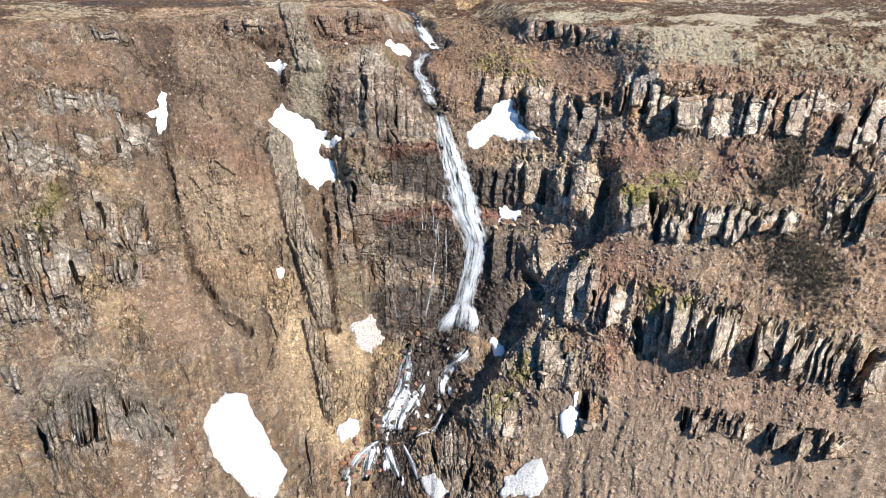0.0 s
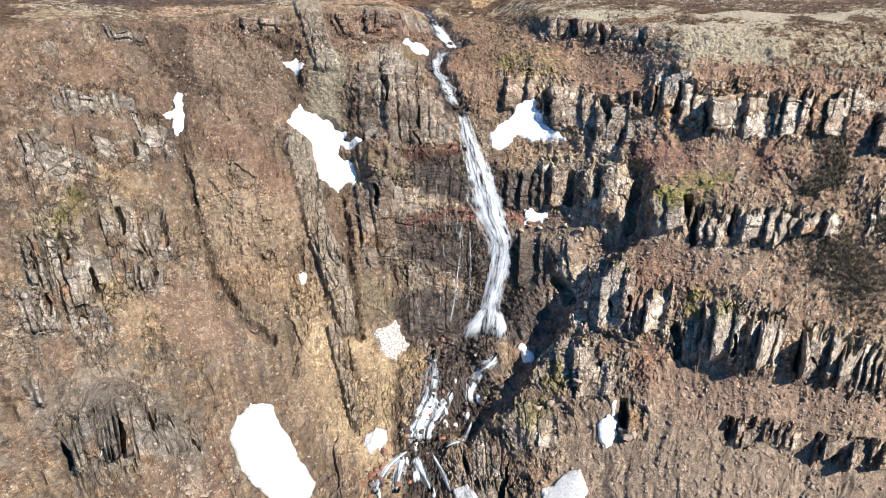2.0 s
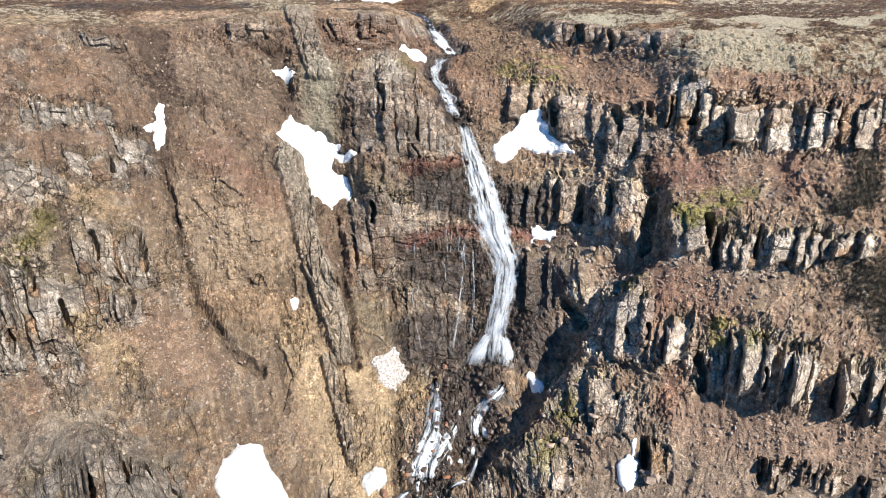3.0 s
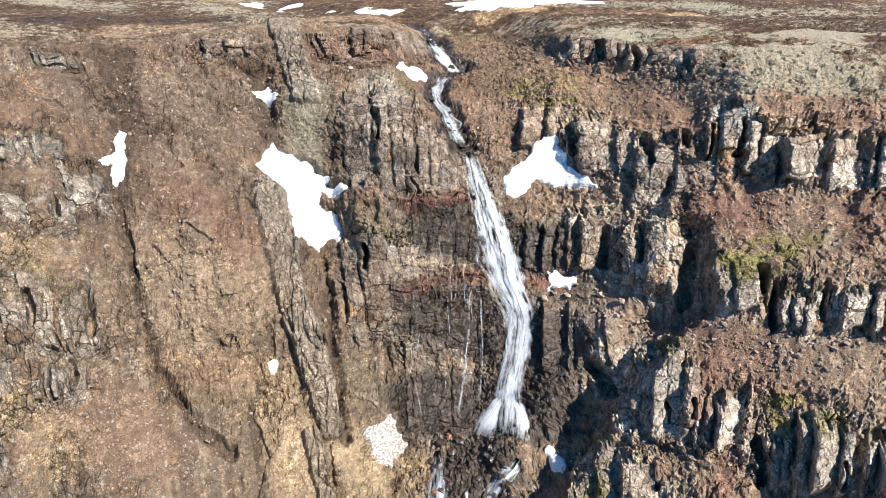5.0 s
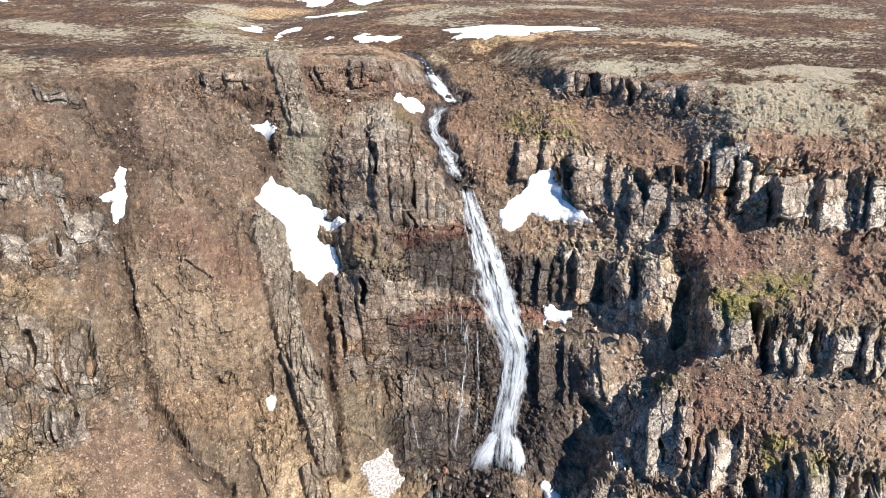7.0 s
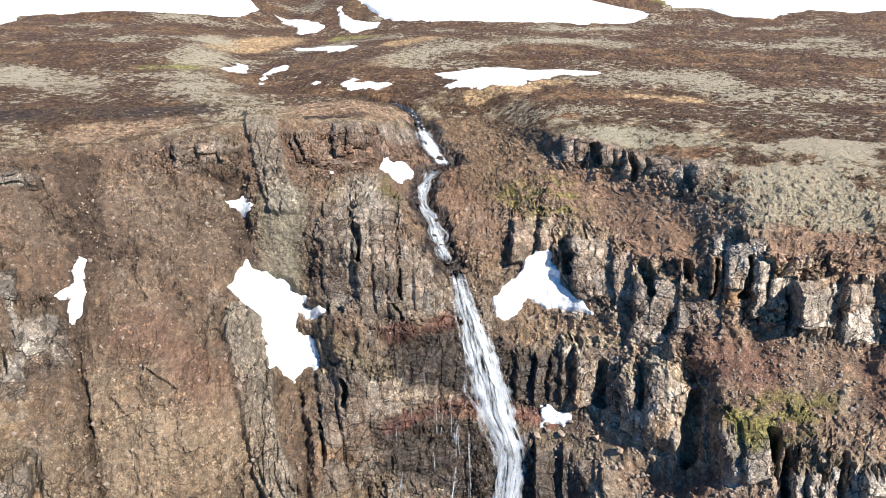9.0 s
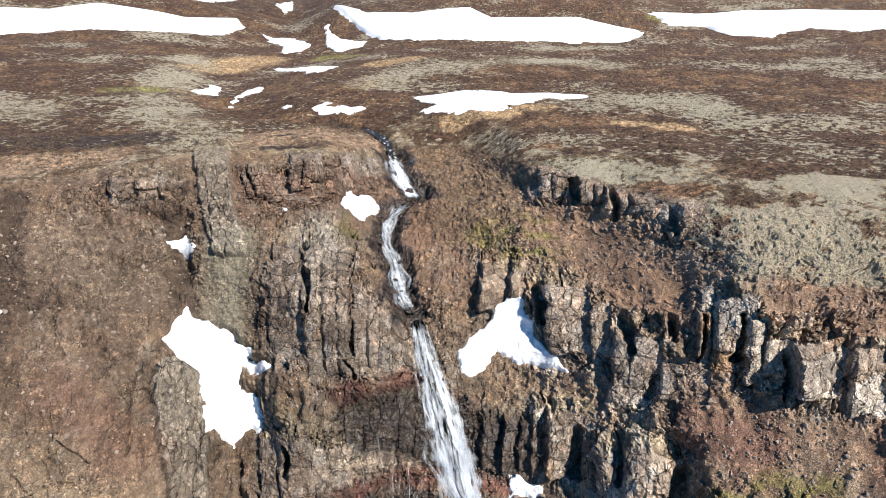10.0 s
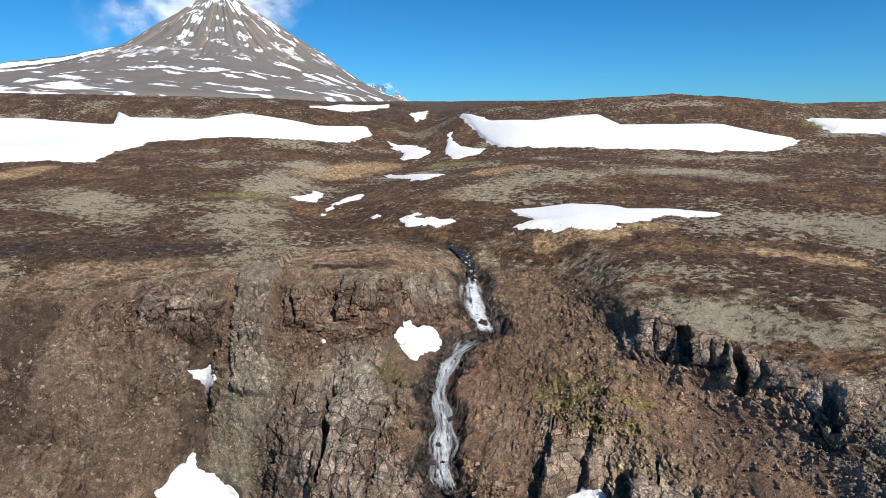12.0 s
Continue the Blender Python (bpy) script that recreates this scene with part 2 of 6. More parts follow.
PALE_C = [(-50.8, 14.9), (-48.7, 13.8)]
RUST_A = [(-11.5, 39.9), (-7.4, 40.3), (-3.3, 41.1)]
RUST_B = [(-1.2, 37.7), (0.3, 34.2)]
OCHRE_A = [(9.4, 14.7), (9.9, 11.4)]
OCHRE_B = [(22.5, 24.2), (21.9, 21.1)]
OCHRE_C = [(16.8, 11.0), (16.4, 8.7)]
OCHRE_D = [(-49.2, -13.7), (-49.9, -14.6)]
OCHRE_E = [(-47.7, -15.5), (-47.8, -16.0)]
OCHRE_F = [(21.6, -12.9), (22.5, -14.0)]
OCHRE_G = [(-13.1, 6.3), (-10.5, 5.0)]
DYKE_UP = [(-16.4, 46.5), (-15.8, 37.5), (-14.7, 32.1)]
TALUS = [(-14.7, 32.1), (-15.4, 27.4), (-15.8, 21.8)]
DYKE_MID = [(-19.4, 19.2), (-18.5, 8.3), (-17.1, 2.2), (-15.8, -5.2)]
DYKE_LOW = [(-18.0, -6.2), (-17.3, -11.6), (-16.5, -16.2)]
GRASS_A = [(-21.0, -2.0), (-19.7, -9.1), (-17.4, -16.0), (-12.1, -20.3)]
GRASS_B = [(-14.2, -8.3), (-11.5, -14.4), (-10.9, -17.3)]
GRASS_C = [(-45.2, -0.3), (-41.7, -3.5)]
GRASS_D = [(-6.5, -10.2), (-10.6, -12.6)]
WET_A = [(-3.1, 15.5), (3.2, 13.1), (6.7, 12.7)]
WET_B = [(-4.6, 5.6), (0.4, 3.9), (7.2, 2.7)]
WET_C = [(-6.4, -4.4), (-0.3, -5.7), (6.5, -3.1)]
WET_D = [(-1.8, -10.1), (-5.1, -16.5), (-8.0, -21.9), (-7.3, -24.8)]
WET_F = [(2.0, -9.6), (-0.6, -14.1), (-2.4, -16.5)]
RED_A = [(-6.7, 8.2), (-2.4, 9.6), (1.1, 9.7)]
RED_B = [(4.6, 9.3), (7.5, 8.5)]
RED_C = [(-6.3, 18.0), (-1.0, 19.0)]
RED_D = [(21.4, 2.0), (20.6, -2.8)]
RED_E = [(22.6, 15.8), (25.2, 16.0)]
RED_F = [(34.2, 16.5), (34.2, 13.5)]
RED_G = [(22.4, -9.3), (23.4, -6.3)]
GULLY_A = [(-31.6, 37.8), (-31.4, 28.3), (-33.3, 18.2), (-32.7, 10.9), (-32.2, 1.3), (-28.9, -4.0), (-26.2, -6.3)]
GULLY_B = [(-19.2, 35.4), (-18.5, 26.5)]
GULLY_C = [(-14.7, 11.5), (-14.8, 5.9), (-14.5, -6.9)]
GULLY_D = [(-23.6, -1.7), (-23.8, -10.7)]
GULLY_E = [(-9.6, -11.9), (-11.1, -19.6)]
GULLY_F = [(16.9, 6.0), (12.5, 0.0), (8.1, -6.7), (3.7, -12.2), (-1.6, -16.4)]
GULLY_G = [(19.4, 14.4), (20.1, 7.7), (17.0, 5.2)]
MOSS_A = [(6.3, 33.5), (8.6, 32.3)]
MOSS_B = [(28.6, -1.1), (32.1, -0.5)]
MOSS_C = [(22.6, 10.9), (24.0, 10.6)]
MOSS_D = [(6.6, -15.3), (11.7, -9.0)]
MOSS_E = [(-5.7, 32.1), (-6.3, 33.9)]
MOSS_F = [(-50.9, 7.2), (-46.5, 10.5)]
SHRUB_A = [(42.3, 4.7), (47.5, 2.2), (49.3, -1.5)]
SHRUB_B = [(40.9, 16.7), (42.4, 12.5), (39.0, 10.7)]
SHRUB_C = [(48.2, 7.8), (52.0, 6.3)]
SCREE_A = [(12.3, 33.0), (17.4, 29.0)]
SCREE_B = [(22.5, 16.2), (31.4, 14.6)]
SCREE_C = [(19.3, 5.1), (33.7, 2.2)]
SCREE_D = [(8.5, 7.6), (15.0, 5.5)]
SCREE_E = [(-36.1, -2.6), (-28.1, -8.4)]
SCREE_F = [(-45.8, -18.0), (-39.4, -20.3)]
RILLS = [(18.2, -17.7), (60.4, -17.1)]
RILLS_B = [(27.3, -10.1), (56.9, -11.2)]
FIELD_BANK_EAST = [(-31.7, 259.2), (-17.2, 236.9), (-3.6, 231.0), (13.7, 233.6), (19.3, 223.2), (44.4, 221.8), (57.6, 208.8), (53.5, 202.5), (48.6, 196.8), (17.9, 200.5), (-2.0, 205.2), (-12.5, 210.4), (-19.0, 225.4)]
FIELD_BANK_WEST = [(-132.4, 161.4), (-209.2, 227.0), (-166.2, 224.4), (-131.9, 218.5), (-141.1, 233.2), (-131.5, 226.0), (-105.2, 224.8), (-95.7, 232.1), (-70.5, 230.5), (-58.7, 244.4), (-55.4, 237.6), (-58.9, 218.5), (-65.5, 214.1), (-87.0, 206.6), (-100.5, 203.3), (-107.3, 200.6), (-102.5, 181.2), (-94.7, 165.4), (-109.0, 167.6)]
FIELD_BANK_FAR = [(66.6, 230.3), (86.2, 232.5), (95.7, 235.0), (116.5, 234.9), (146.3, 232.2), (161.4, 229.5), (149.4, 213.8), (116.2, 211.3), (106.7, 216.4), (89.8, 204.4), (81.9, 207.0), (78.3, 217.1), (68.9, 217.5)]
FIELD_MOOR = [(-1.8, 138.0), (6.6, 141.3), (13.2, 140.8), (14.7, 139.2), (20.8, 139.6), (27.1, 137.4), (23.1, 135.1), (19.3, 135.0), (16.8, 130.6), (8.9, 124.1), (0.0, 127.5), (2.3, 130.9)]
FIELD_MOOR_B = [(-18.9, 134.0), (-15.5, 136.6), (-14.4, 133.9), (-9.6, 132.8), (-9.0, 131.6), (-11.6, 131.3), (-15.9, 131.8)]
FIELD_MOOR_C = [(-23.6, 137.7), (-22.1, 138.2), (-20.7, 136.7), (-22.1, 135.5)]
FIELD_BROOK_A = [(-41.8, 148.7), (-40.8, 157.5), (-38.5, 157.3), (-37.3, 150.4), (-40.0, 149.3)]
FIELD_BROOK_B = [(-33.3, 142.0), (-34.0, 152.4), (-31.7, 156.7), (-30.3, 153.0), (-32.9, 149.8), (-32.5, 141.4)]
FIELD_BROOK_C = [(-33.7, 183.8), (-18.6, 168.4), (-20.5, 161.6), (-29.0, 172.0)]
FIELD_BROOK_D = [(-51.2, 237.7), (-40.5, 231.6), (-31.5, 218.7), (-33.5, 213.3), (-37.5, 207.6), (-41.0, 223.6)]
FIELD_BROOK_E = [(-27.6, 215.4), (-29.6, 234.0), (-23.4, 217.4), (-15.3, 210.5), (-16.0, 204.2), (-23.2, 204.5)]
FIELD_SCARP = [(-59.2, 303.2), (-58.8, 331.2), (-53.0, 303.2), (-52.0, 281.4)]
FIELD_STRIP_A = [(-82.5, 254.0), (-86.8, 293.5), (-75.4, 327.5), (-72.6, 313.3), (-77.1, 267.2)]
MOOR_TAN_A = [(-47.2, 174.1), (-43.4, 185.2), (-39.1, 197.6)]
MOOR_TAN_B = [(4.2, 123.0), (11.4, 123.5), (17.7, 127.3)]
MOOR_TAN_C = [(26.7, 117.0), (30.9, 115.1), (33.3, 113.6)]
MOOR_TAN_D = [(-2.5, 174.6), (-9.5, 167.6)]
MOOR_TAN_E = [(-101.1, 156.3), (-100.5, 150.2)]
MOOR_TAN_F = [(-19.6, 108.4), (-13.0, 111.3), (-6.2, 115.0)]
MOOR_TAN_G = [(-43.9, 99.5), (-34.3, 104.3)]
MOOR_GREY_A = [(-51.6, 184.5), (-47.9, 152.3), (-37.0, 125.9), (-25.4, 107.0)]
MOOR_GREY_B = [(-9.7, 148.6), (1.5, 161.0), (18.1, 171.8), (36.3, 164.5)]
MOOR_GREY_C = [(12.9, 99.2), (16.7, 98.7), (19.4, 96.9)]
MOOR_GREY_D = [(21.8, 94.6), (26.8, 92.1)]
MOOR_GREY_E = [(-79.6, 138.5), (-56.1, 125.3)]
MOOR_GREY_F = [(35.8, 131.7), (41.1, 125.1)]
MOOR_GREEN_A = [(-52.4, 142.8), (-46.2, 144.9)]
MOOR_GREEN_B = [(-25.3, 199.7), (-16.8, 192.4)]
MOOR_GREEN_C = [(67.7, 225.1), (79.4, 224.8)]
MOOR_DARK_A = [(-17.8, 104.7), (-15.4, 105.6), (-12.1, 108.1)]
MOOR_DARK_B = [(-18.2, 110.5), (-16.5, 111.5)]
MOOR_DARK_D = [(-55.2, 105.5), (-32.8, 110.4)]
MOOR_ORANGE_A = [(15.0, 105.8), (12.6, 106.3)]
MOOR_ORANGE_B = [(21.9, 92.2), (25.9, 90.0)]
MOOR_BROOK = [(-4.0, 116.1), (-4.8, 119.4), (-6.2, 121.7), (-8.5, 124.3), (-13.5, 128.7), (-19.4, 132.1), (-29.4, 140.4), (-34.8, 146.6), (-35.7, 157.0), (-37.8, 176.4), (-36.1, 191.9), (-33.0, 208.2), (-38.1, 221.9), (-49.5, 237.7), (-54.1, 261.8)]

RIDGE_X = [-400, -250, -90, -60, -46, -30, 15, 41, 60, 80, 115, 200, 400]
RIDGE_Z = [66, 62, 56.5, 55, 50.5, 54, 55.5, 56.7, 55, 52.3, 53.3, 54, 56]
VALLEY = [(-2, 110), (-4.4, 116.5), (-8, 124), (-18, 128), (-26, 132), (-32, 142), (-36, 157), (-37, 175), (-34, 187), (-33, 200), (-40, 220), (-50, 240), (-55, 260), (-70, 340)]


def smooth01(a, b, v):
    t = np.clip((v - a) / (b - a), 0, 1)
    return t * t * (3 - 2 * t)


def line_far(px, py, pts):
    """Distance from points to a polyline."""
    best = np.full(np.shape(px), 1e9)
    for (ax, ay), (bx, by) in zip(pts[:-1], pts[1:]):
        dx, dy = bx - ax, by - ay
        t = np.clip(((px - ax) * dx + (py - ay) * dy) / (dx * dx + dy * dy + 1e-9), 0, 1)
        best = np.minimum(best, np.hypot(px - ax - t * dx, py - ay - t * dy))
    return best


def plateau_z(x, y):
    """Height of the moor behind the brink: a gentle rise, a snow-banked scarp, then far ground."""
    low = np.interp(y, [60, 110, 140, 160, 205], [33.2, 34.6, 36.0, 38.0, 41.5])
    fan = x * 240 / np.maximum(y - 48, 60)
    rise = smooth01(196, 262, y) * 0.75 + np.clip((y - 196) / (300 - 196), 0, 1) * 0.25
    crest = np.interp(np.where(y > 290, fan, x), RIDGE_X, RIDGE_Z)
    z = low + (crest - 41.5) * rise
    k = np.interp(fan, [-300, -40, 20, 60, 200], [0.028, 0.026, 0.022, 0.011, 0.012])
    z = z + np.clip(y - 320, 0, None) * k * np.interp(y, [320, 700, 4000], [0.6, 1, 1])
    z = z + np.clip(-40 - x, 0, 60) * 0.03 * smooth01(320, 200, y)
    d = line_far(x, y, VALLEY)
    deep = np.interp(y, [105, 118, 130, 155, 190, 230, 275, 330], [2.6, 2.6, 2.4, 2.6, 3.6, 6.0, 6.5, 0])
    wide = np.interp(y, [105, 130, 160, 200, 280], [4, 7, 12, 24, 26])
    return z - deep * np.exp(-(d / wide) ** 2)


# ---- noise and shapes on arrays ----
def hashed(ix, iy, iz, seed):
    h = (ix.astype(np.uint32) * np.uint32(73856093)) ^ (iy.astype(np.uint32) * np.uint32(19349663)) ^ (iz.astype(np.uint32) * np.uint32(83492791)) ^ np.uint32(seed * 2654435 + 977)
    h = (h ^ (h >> np.uint32(15))) * np.uint32(2246822519)
    h = (h ^ (h >> np.uint32(13))) * np.uint32(3266489917)
    return ((h ^ (h >> np.uint32(16))) & np.uint32(0xFFFF)).astype(np.float32) / 65535.0


def vnoise(x, y, z, seed=0):
    """Smooth value noise, -1 to 1."""
    x, y, z = (np.asarray(a, np.float32) for a in (x, y, z))
    fx, fy, fz = np.floor(x), np.floor(y), np.floor(z)
    ix, iy, iz = fx.astype(np.int32), fy.astype(np.int32), fz.astype(np.int32)
    tx, ty, tz = x - fx, y - fy, z - fz
    tx, ty, tz = (t * t * t * (t * (t * 6 - 15) + 10) for t in (tx, ty, tz))
    out = 0
    for a in (0, 1):
        for b in (0, 1):
            for c in (0, 1):
                w = (tx if a else 1 - tx) * (ty if b else 1 - ty) * (tz if c else 1 - tz)
                out = out + w * hashed(ix + a, iy + b, iz + c, seed)
    return out * 2 - 1


def fbm(x, y, z, octaves=4, seed=0, ridged=False):
    out, amp, total = 0, 1.0, 0
    for k in range(octaves):
        n = vnoise(x * 2**k + 13.7 * k, y * 2**k + 5.1 * k, z * 2**k, seed + k)
        out = out + amp * ((1 - 2 * np.abs(n)) if ridged else n)
        total += amp
        amp *= 0.5
    return out / total


def cells(u, v, seed):
    """Voronoi cells in a plane: how far to the border, two random numbers of the cell, and a tilted facet on it."""
    iu, iv = np.floor(u).astype(np.int32), np.floor(v).astype(np.int32)
    f1 = np.full(u.shape, 9.0, np.float32)
    f2, r1, r2, du, dv = f1.copy(), f1 * 0, f1 * 0, f1 * 0, f1 * 0
    zero = np.zeros_like(iu)
    for a in (-1, 0, 1):
        for b in (-1, 0, 1):
            cu, cv = iu + a, iv + b
            eu = (u - cu - hashed(cu, cv, zero, seed)).astype(np.float32)
            ev = (v - cv - hashed(cu, cv, zero + 7, seed)).astype(np.float32)
            d = np.hypot(eu, ev)
            near = d < f1
            f2 = np.where(near, f1, np.minimum(f2, d))
            r1 = np.where(near, hashed(cu, cv, zero + 3, seed), r1)
            r2 = np.where(near, hashed(cu, cv, zero + 5, seed), r2)
            du, dv = np.where(near, eu, du), np.where(near, ev, dv)
            f1 = np.where(near, d, f1)
    t1, t2 = (r1 * 7.31) % 1 - 0.5, (r2 * 5.77) % 1 - 0.35
    return f2 - f1, r1, r2, t1 * du + t2 * dv, du


def blur(a, n0, n1, times=2):
    """Box blur along rows and columns."""
    for axis, n in ((0, n0), (1, n1)):
        for _ in range(times if n > 0 else 0):
            pad = [(0, 0)] * a.ndim
            pad[axis] = (n + 1, n)
            c = np.cumsum(np.pad(a, pad, mode="edge").astype(np.float64), axis=axis)
            hi = np.take(c, np.arange(2 * n + 1, c.shape[axis]), axis=axis)
            lo = np.take(c, np.arange(0, c.shape[axis] - 2 * n - 1), axis=axis)
            a = ((hi - lo) / (2 * n + 1)).astype(np.float32)
    return a


def inside(px, py, pts):
    """Signed distance to a closed outline, positive inside."""
    d = line_far(px, py, list(pts) + [pts[0]])
    odd = np.zeros(np.shape(px), bool)
    for (ax, ay), (bx, by) in zip(pts, list(pts[1:]) + [pts[0]]):
        odd ^= ((ay > py) != (by > py)) & (px < (bx - ax) * (py - ay) / (by - ay + 1e-9) + ax)
    return np.where(odd, d, -d)


# ---- the ground: contour lines of the bowl, west to east ----
STATION = [-60, -50, -42, -35, -29, -24, -20, -16, -11, -5, 0, 5, 9, 11, 12.5, 16, 20, 26, 33, 41, 55]
LEVELS = [
    (-24, [8, 8, 8, 8, 9, 12, 15, 19, 24, 25, 22, 19, 17, 16.5, 16, 15, 14, 13, 12, 11, 8]),
    (-14, [18, 18, 19, 20, 23, 28, 32, 37, 42.5, 44, 39, 35, 32.5, 31.5, 31, 29, 27.5, 26, 25, 23, 18]),
    (-9, [21, 22, 24, 27, 31.5, 37, 43, 49, 54.5, 57.5, 50, 44, 40.5, 39.5, 38.5, 36.5, 35, 33.5, 32, 30, 26]),
    (-4, [24, 26, 30, 34.5, 39, 46, 54, 60.5, 65, 69.5, 66.5, 53.5, 50, 48.5, 47, 44.5, 42, 40.5, 39, 37, 33]),
    (0, [27, 31, 36.5, 40, 44.5, 57, 61, 64.5, 69.5, 74, 72.5, 69, 58.5, 56.0, 54, 51, 48.5, 45.5, 43.5, 41.5, 38]),
    (4, [29, 36, 42.5, 45.5, 58.5, 64, 67.5, 69, 75.5, 76.3, 76, 73.5, 70, 65.0, 61.5, 57, 55.5, 50, 48, 46, 42.5]),
    (8, [33, 41, 47, 57, 67, 69, 72.5, 73, 76.5, 78, 78.5, 77, 75, 70.5, 67.5, 61, 59.5, 53.5, 52.8, 50.5, 47]),
    (12, [37.5, 45.5, 50.5, 60.5, 70.5, 71, 77.5, 80, 77.5, 79.7, 80.7, 80, 78.5, 77.5, 76.5, 69, 63.5, 59, 57.5, 55, 51.5]),
    (16, [43, 49.5, 54.5, 70, 73, 73, 84, 86, 78, 81, 83.2, 83.3, 81.5, 80.0, 78.5, 74.5, 69, 63.7, 60.2, 59, 56]),
    (20, [48.5, 53.5, 60, 77, 77, 85, 90, 89, 84, 83.2, 85.7, 87, 87.5, 85.5, 82.8, 80, 73.5, 70.2, 65.7, 62.7, 61]),
    (24, [54, 59.5, 78, 83.2, 86, 92.3, 92.5, 91.5, 86.5, 88.5, 89.7, 90.5, 91, 89.0, 86.8, 83.5, 77.5, 73.8, 71.8, 67.8, 66]),
    (28, [62.5, 75, 86.5, 88, 91, 96, 96, 97, 99, 107, 106, 100.5, 96, 95.5, 94.5, 92.0, 86.5, 76, 75.8, 73.8, 71.8]),
    (31, [72.5, 87, 91.8, 93, 95.5, 98.3, 98.8, 100.5, 101.5, 113.5, 115, 114.5, 106, 101.5, 99.5, 95.8, 91.0, 81.5, 79.5, 77.8, 77.8]),
]
BRINK_Y = [83, 92, 95.5, 98.5, 100, 103, 103.5, 104, 104.5, 117, 118, 118, 110, 103.5, 101.3, 97.3, 93.0, 86, 83.5, 82, 82]
BRINK_Z = [33.2, 33.3, 33.3, 33.5, 34, 34.5, 34.4, 34.3, 34, 31.6, 31.8, 32.0, 32.3, 33.0, 33.4, 33.3, 32.8, 33, 33, 33, 33.2]

# columns fan out with the distance, like fall lines of the bowl: x = u * y / 72
FINE_U, STEP_U, FAN = 55.0, 0.105, 72.0
side = [FINE_U + 0.12 * (1.07**k - 1) / 0.07 for k in range(1, 56)]
COLS = np.array([-v for v in side[::-1]] + list(np.arange(-FINE_U, FINE_U + 0.01, STEP_U)) + side)
FINE_I = len(side)
ctrl_y = np.array([ys for _, ys in LEVELS] + [BRINK_Y], float)
cx, cy = [], []
for row in ctrl_y:
    x = COLS * 0.9
    for _ in range(80):
        x = 0.5 * x + 0.5 * COLS * np.interp(x, STATION, row) / FAN
    cx.append(x)
    cy.append(np.interp(x, STATION, row))
cx, cy = np.array(cx), np.array(cy)
cz = np.array([np.full(len(COLS), z, float) for z, _ in LEVELS] + [np.interp(cx[-1], STATION, BRINK_Z)])
# rows down the face, spaced by the mean length of the slope between two levels
ctrl_z = np.array([[z] * len(STATION) for z, _ in LEVELS] + [BRINK_Z], float)
gap = np.hypot(np.diff(ctrl_y, axis=0), np.diff(ctrl_z, axis=0)).mean(1)
rows_v = []
for k, g in enumerate(gap):
    n = int(g / (0.13 if k > 0 else 1.2)) + 1
    rows_v += list(k + np.arange(n) / n)
rows_v = np.array(rows_v + [len(gap)])
k0 = np.minimum(rows_v.astype(int), len(gap) - 1)
f = (rows_v - k0)[:, None]
face_x, face_y, face_z = (c[k0] * (1 - f) + c[k0 + 1] * f for c in (cx, cy, cz))
# rows over the moor, ever wider apart
away, d, s = [], 0.0, 0.16
while d < 4300:
    s = min(s * 1.0155, 0.16 + d * 0.035 + 0.05)
    d += s
    away.append(d)
away = np.array(away)
moor_y = cy[-1][None] + (away[:, None] * (1 + 0 * COLS[None]))
flat = smooth01(60, 160, away)[:, None]
moor_y = moor_y * (1 - flat) + (100 + away[:, None]) * flat
moor_x = COLS[None] * moor_y / FAN
moor_z = plateau_z(moor_x, moor_y)
t = smooth01(0, 9, away)[:, None]
moor_z = (cz[-1][None] + 0.02 * away[:, None]) * (1 - t) + moor_z * t
BX = np.concatenate([face_x, moor_x])
BY = np.concatenate([face_y, moor_y]).astype(np.float32)
BZ = np.concatenate([face_z, moor_z]).astype(np.float32)
BX = BX.astype(np.float32)
UU = np.repeat(COLS[None], len(BX), 0).astype(np.float32)
NF = len(rows_v)
near_rows = NF + 60
for A in (BX, BY, BZ):
    A[:near_rows] = blur(A[:near_rows], 5, 7)
BQ = BZ + 0.44 * (BY - 80)  # a coordinate that climbs the face and runs on over the moor
on_face = np.zeros_like(BX)
on_face[:NF] = 1
on_face = blur(on_face, 10, 0)

# outward direction of the smooth form
du = np.stack([np.gradient(a, axis=1) for a in (BX, BY, BZ)], -1)
dv = np.stack([np.gradient(a, axis=0) for a in (BX, BY, BZ)], -1)
BN = np.cross(du, dv)
BN /= np.linalg.norm(BN, axis=-1, keepdims=True) + 1e-9
BN = blur(BN, 6, 6)
del du, dv


def stroke(pts, w, soft=0.5, wob=0.0, moor=False):
    """Soft mask along a polyline, given in (u, climb) on the face or (x, y) on the moor."""
    a, b = (BX, BY) if moor else (UU, BQ)
    xs, ys = [p[0] for p in pts], [p[1] for p in pts]
    m = np.zeros_like(BX)
    pad = w * 2.2 + 2
    rr = np.where((b.max(1) > min(ys) - pad) & (b.min(1) < max(ys) + pad))[0]
    cc = np.where((a[rr[0]:rr[-1] + 1].max(0) > min(xs) - pad) & (a[rr[0]:rr[-1] + 1].min(0) < max(xs) + pad))[0]
    sl = (slice(rr[0], rr[-1] + 1), slice(cc[0], cc[-1] + 1))
    d = line_far(a[sl], b[sl], pts)
    if wob:
        d = d + wob * (W_MID[sl] + 0.5 * W_FINE[sl])
    m[sl] = 1 - smooth01(w * (1 - soft), w * (1 + soft), d)
    if not moor:
        m[NF + 40:] = 0
    return m


